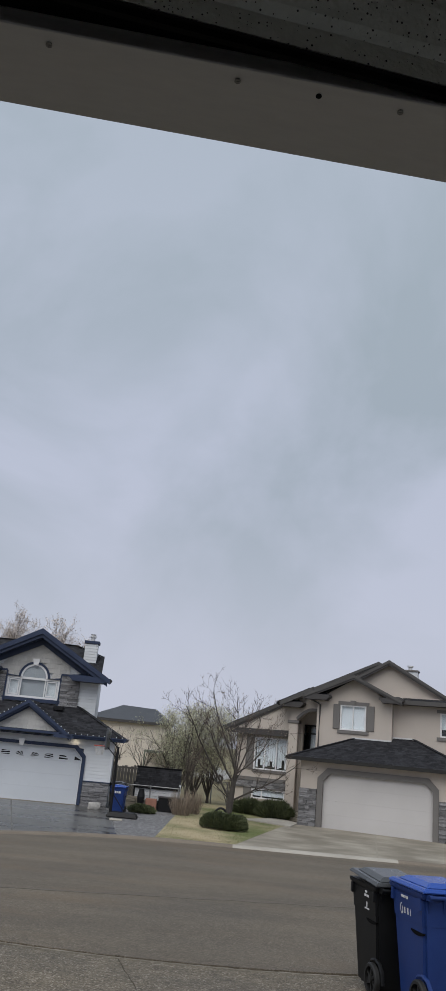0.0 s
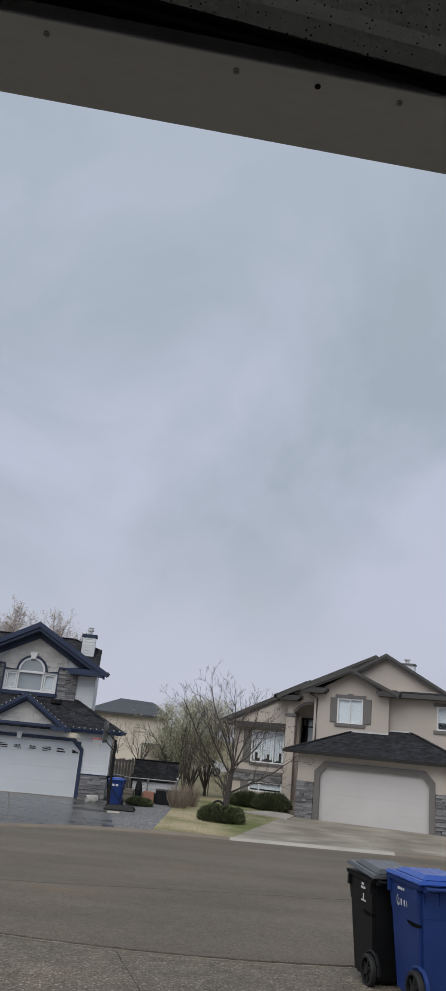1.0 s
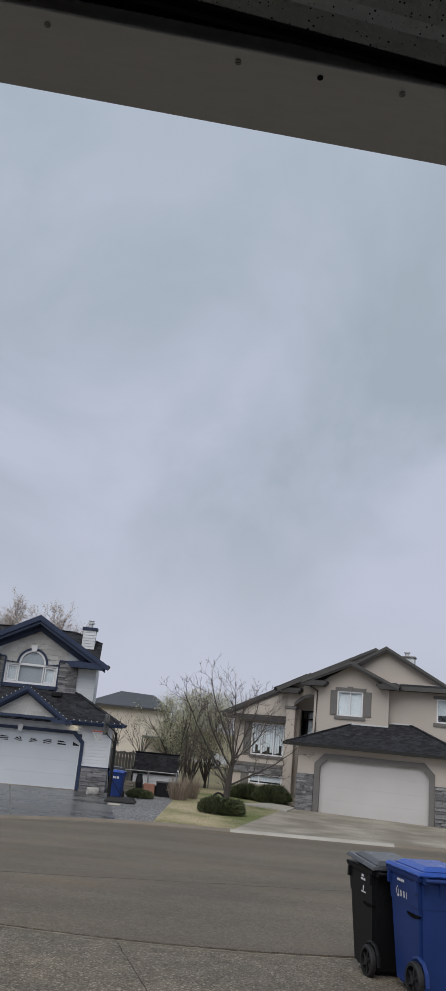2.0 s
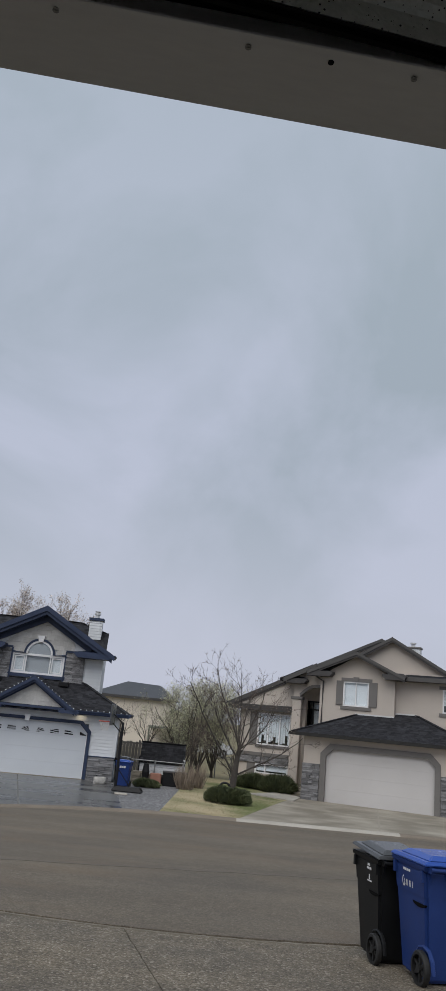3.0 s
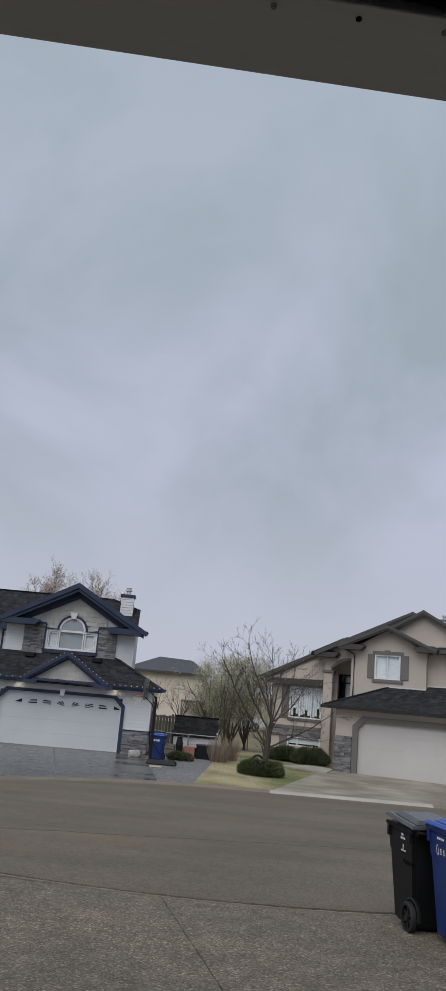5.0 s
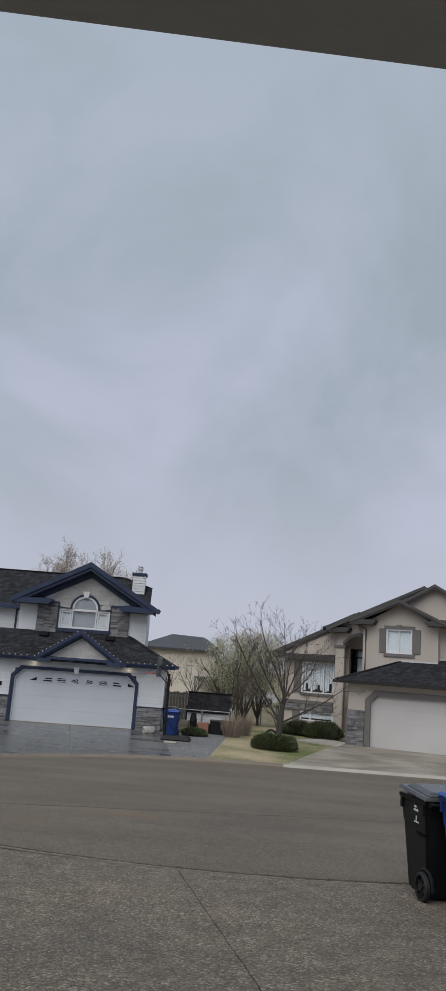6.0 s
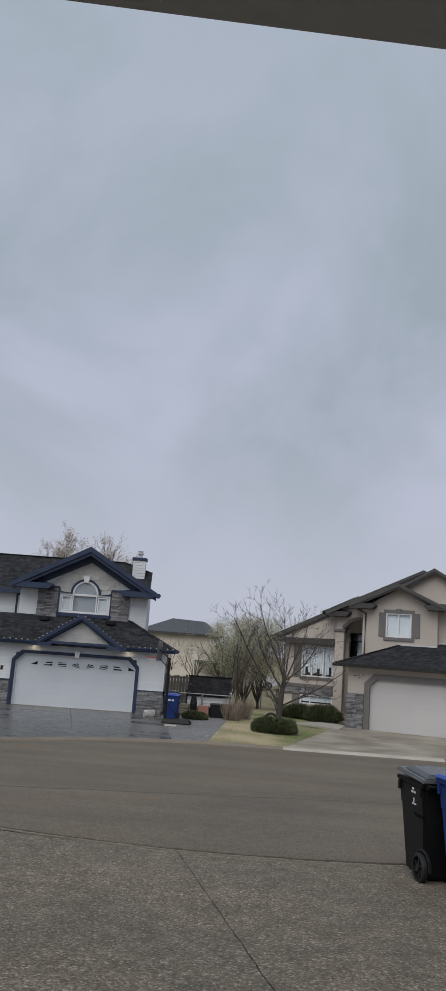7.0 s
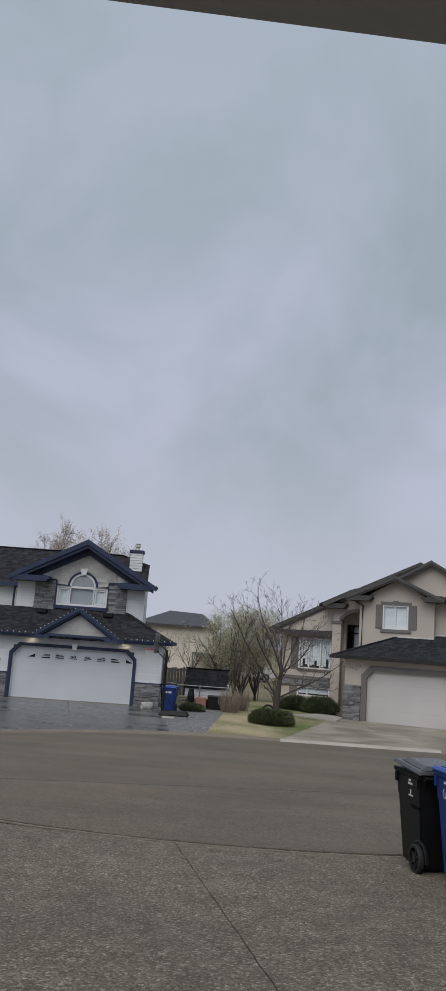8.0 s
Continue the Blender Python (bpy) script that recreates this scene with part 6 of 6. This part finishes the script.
# wire fences: posts, rails and mesh wires
GALV = material("galvanised_steel", (0.22, 0.22, 0.22), (0.36, 0.36, 0.36), 0.5, 6, 60, 0, metal=0.5)
SLATE = material("dark_weathered_fence", (0.03, 0.028, 0.027), (0.065, 0.06, 0.056), 0.9, 4, 50, 0.3, squash=(1, 1, 0.3))


def wire_fence(x0, y0, x1, y1, h, posts, label):
    t = thing("wire_fence", x0, y0, 0, 0, label, "fence")
    for k in range(posts):
        f = k / (posts - 1)
        x, y = (x1 - x0) * f, (y1 - y0) * f
        z = lie(x0 + x, y0 + y) - 0.02
        part("post", tube(bmesh.new(), [(x, y, z), (x, y, z + h + 0.05)], [0.03, 0.03], 8), GALV, t)
    z0, z1 = lie(x0, y0), lie(x1, y1)
    part("rail", tube(bmesh.new(), [(0, 0, z0 + h), (x1 - x0, y1 - y0, z1 + h)], [0.02, 0.02], 6), GALV, t)
    bm = bmesh.new()
    n = int(math.hypot(x1 - x0, y1 - y0) / 0.14)
    for s in (1, -1):
        for k in range(-6, n):
            a, b = k / n, (k + s * h / 0.14) / n
            a, b = max(0, min(1, a)), max(0, min(1, b))
            if a != b:
                tube(bm, [((x1 - x0) * a, (y1 - y0) * a, lie(x0, y0) + 0.05), ((x1 - x0) * b, (y1 - y0) * b, lie(x0, y0) + h)], [0.0014, 0.0014], 3)
    part("mesh", bm, GALV, t)


wire_fence(-5.0, 33.3, -1.6, 33.35, 0.95, 4, "galvanised chain-link fence before the shed")
wire_fence(-1.2, 41.8, 1.2, 42.3, 1.05, 4, "galvanised chain-link fence at the back of the lawn")
FENCEWOOD = material("grey_weathered_board", (0.075, 0.07, 0.065), (0.135, 0.126, 0.116), 0.9, 4, 50, 0.3, squash=(1, 1, 0.3), vary=0.2)
fence = thing("board_fence", -7.5, 40.0, lie(-7.5, 40.0) - 0.02, 4, "dark weathered board fence behind the yard", "fence")
for k in range(34):
    part("board", boxes((k * 0.15, k * 0.15 + 0.135, 0, 0.025, 0.05, 1.42 + 0.03 * math.sin(k * 2.1))), FENCEWOOD, fence)
for k in range(4):
    part("post", boxes((k * 1.65, k * 1.65 + 0.09, 0.03, 0.12, 0, 1.5)), FENCEWOOD, fence)
part("rail", boxes((0, 5.1, 0.026, 0.07, 0.4, 0.49), (0, 5.1, 0.026, 0.07, 1.3, 1.38)), FENCEWOOD, fence)

# garden ornament and hanging ring by the tree
orn = thing("garden_arch_ornament", 0.13, 31.0, lie(0.13, 31.0) + 0.07, 0, "small dark arched garden ornament with a white plaque", "ornament")
bm = bmesh.new()
tube(bm, [(0.2 * math.cos(math.pi * k / 10), 0, 0.36 + 0.2 * math.sin(math.pi * k / 10)) for k in range(11)], [0.045] * 11, 6)
for s in (-0.2, 0.2):
    box(bm, s - 0.045, s + 0.045, -0.045, 0.045, 0, 0.37)
part("arch", bm, BLACK, orn)
part("plaque", bevelled(boxes((-0.14, 0.14, -0.02, 0.02, 0.26, 0.42)), 0.01), WHITE, orn, "white plaque")
# ---- house far behind ----
CREAM = material("cream_stucco", (0.62, 0.555, 0.47), (0.70, 0.635, 0.55), 0.9, 0.4, 60, 0.2)
SLATEROOF = material("blue_grey_roof", (0.055, 0.06, 0.07), (0.085, 0.092, 0.105), 0.8, 1.2, 20, 0.3)
far = thing("far_house", -11.4, 70, -1.2, 0, "tall cream stucco house with a blue-grey hip roof", "house")
part("wall", boxes((0, 6.4, 0, 8, 0, 4.2)), CREAM, far)
bm = bmesh.new()
vs = [bm.verts.new(p) for p in ((-0.4, -0.4, 4.25), (6.85, -0.4, 4.05), (6.85, 8.4, 4.15), (-0.4, 8.4, 4.15), (2.2, 2.6, 5.5), (5.1, 2.6, 5.38), (5.1, 5, 5.4), (2.2, 5, 5.5))]
for f in ((0, 1, 5, 4), (1, 2, 6, 5), (2, 3, 7, 6), (3, 0, 4, 7), (4, 5, 6, 7), (3, 2, 1, 0)):
    bm.faces.new([vs[i] for i in f])
part("roof", bm, SLATEROOF, far)
part("fascia", boxes((-0.4, 6.85, -0.46, -0.4, 3.98, 4.2)), SOFFIT, far)
part("side_roof", slab([(6.4, -0.2, 3.3), (7.6, -0.2, 3.1), (7.6, 6, 3.1), (6.4, 6, 3.6)], 0.12), SLATEROOF, far)
part("side_wall", boxes((6.4, 7.4, 0.2, 6, 0, 3.1)), CREAM, far)
part("deck", boxes((5.0, 7.8, -2.6, -0.02, 1.75, 1.95), (5.0, 5.12, -2.6, -2.48, 0, 1.75), (7.6, 7.72, -2.6, -2.48, 0, 1.75)), material("grey_green_deck", (0.13, 0.14, 0.11), (0.2, 0.21, 0.17), 0.9, 3, 40, 0.2), far, "raised grey-green timber deck")



# ---- pale car parked far beyond the lawn ----
def parked_car(x, y, rz, mat, label):
    t = thing("parked_car", x, y, lie(x, y) - 0.05, rz, label, "car")
    bm = prism([(-2.2, 0.3), (-2.25, 0.75), (-1.9, 0.9), (2.0, 0.95), (2.2, 0.75), (2.2, 0.3)], -0.85, 0.85)
    part("body", bevelled(bm, 0.06, 2), mat, t)
    part("cabin", bevelled(prism([(-1.1, 0.92), (-0.5, 1.42), (0.9, 1.45), (1.6, 0.95)], -0.75, 0.75), 0.05, 2), mat, t)
    part("side_glass", prism([(-0.9, 0.97), (-0.45, 1.34), (0.85, 1.36), (1.3, 0.98)], -0.765, 0.765), LIGHT, t, "dark side windows")
    for wx in (-1.4, 1.35):
        for wy in (-0.86, 0.7):
            bm = bmesh.new()
            bmesh.ops.create_cone(bm, segments=20, radius1=0.32, radius2=0.32, depth=0.16, cap_ends=True, matrix=Matrix.Translation((wx, wy + 0.08, 0.32)) @ Matrix.Rotation(radians(90), 4, "X"))
            w = part("wheel", bm, TYRE, t)
            bm = bmesh.new()
            bmesh.ops.create_cone(bm, segments=16, radius1=0.19, radius2=0.17, depth=0.18, cap_ends=True, matrix=Matrix.Translation((wx, wy + 0.08, 0.32)) @ Matrix.Rotation(radians(90), 4, "X"))
            part("rim", bm, GALV, w)
    return t


parked_car(-1.55, 66, 8, material("silver_car_paint", (0.5, 0.51, 0.52), (0.56, 0.57, 0.58), 0.3, 2, 80, 0), "silver car parked on the far side of the gardens")

# ---- string of small lamps along the navy eaves, soffit lamps, wall figures ----
BULB = material("clear_bulb", (0.7, 0.78, 0.85), (0.85, 0.9, 0.95), 0.15, 5, 50, 0)
lights = thing("string_lights", -10.30, 31.87, -1.05, 4.82, "string of small clear bulbs clipped along the navy eaves", "string lights")
me = bpy.data.meshes.new("bulb")
bm = bmesh.new()
bmesh.ops.create_icosphere(bm, subdivisions=1, radius=0.021)
bm.to_mesh(me)
bm.free()
me.materials.append(BULB)
spots = [(-3.0 + k * 0.235, -0.575, 2.585) for k in range(16)] + [(4.55 + k * 0.225, -0.575, 2.585) for k in range(9)]
spots += [(0.86 + k * 0.146, -0.735, 2.59 + k * 0.0945) for k in range(12)] + [(2.76 + k * 0.152, -0.735, 3.635 - k * 0.104) for k in range(11)]
for p in spots:
    ob = new("bulb", me)
    ob.parent = lights
    ob.location = p
part("cord", tube(bmesh.new(), [(-3.1, -0.568, 2.57), (0.75, -0.568, 2.57), (2.62, -0.725, 3.72), (4.48, -0.568, 2.57), (6.42, -0.568, 2.57)], [0.006] * 5, 4), BLACK, lights)
GLOW = bpy.data.materials.new("warm_soffit_lamp")
GLOW.use_nodes = True
GLOW.node_tree.nodes["Principled BSDF"].inputs["Emission Color"].default_value = (1.0, 0.82, 0.55, 1)
GLOW.node_tree.nodes["Principled BSDF"].inputs["Emission Strength"].default_value = 9.0
for u in (0.7, 4.55):
    s = thing("soffit_lamp", *front_of(-10.3, 31.87, 4.82, u, -0.17), -1.05 + 2.402, 0, "small lit round lamp in the navy soffit", "lamp", "soffit lamps")
    bm = bmesh.new()
    bmesh.ops.create_cone(bm, segments=16, radius1=0.07, radius2=0.07, depth=0.012, cap_ends=True)
    part("lens", bm, GLOW, s, "glowing warm lens")
    bm = bmesh.new()
    tube(bm, [(0.085 * math.cos(math.tau * k / 16), 0.085 * math.sin(math.tau * k / 16), 0) for k in range(17)], [0.012] * 17, 5)
    part("ring", bm, NAVY, s)
fig = thing("wall_figures", *front_of(-10.3, 31.87, 4.82, -0.62, -0.012), -1.05, 4.82, "dark raised figures on the pale siding", "sign")
for k in range(3):
    part("bar", boxes((k * 0.17 - 0.28, k * 0.17 - 0.19, -0.012, 0.006, 1.42 - 0.05 * k, 1.58 - 0.05 * k)), BLACK, fig)
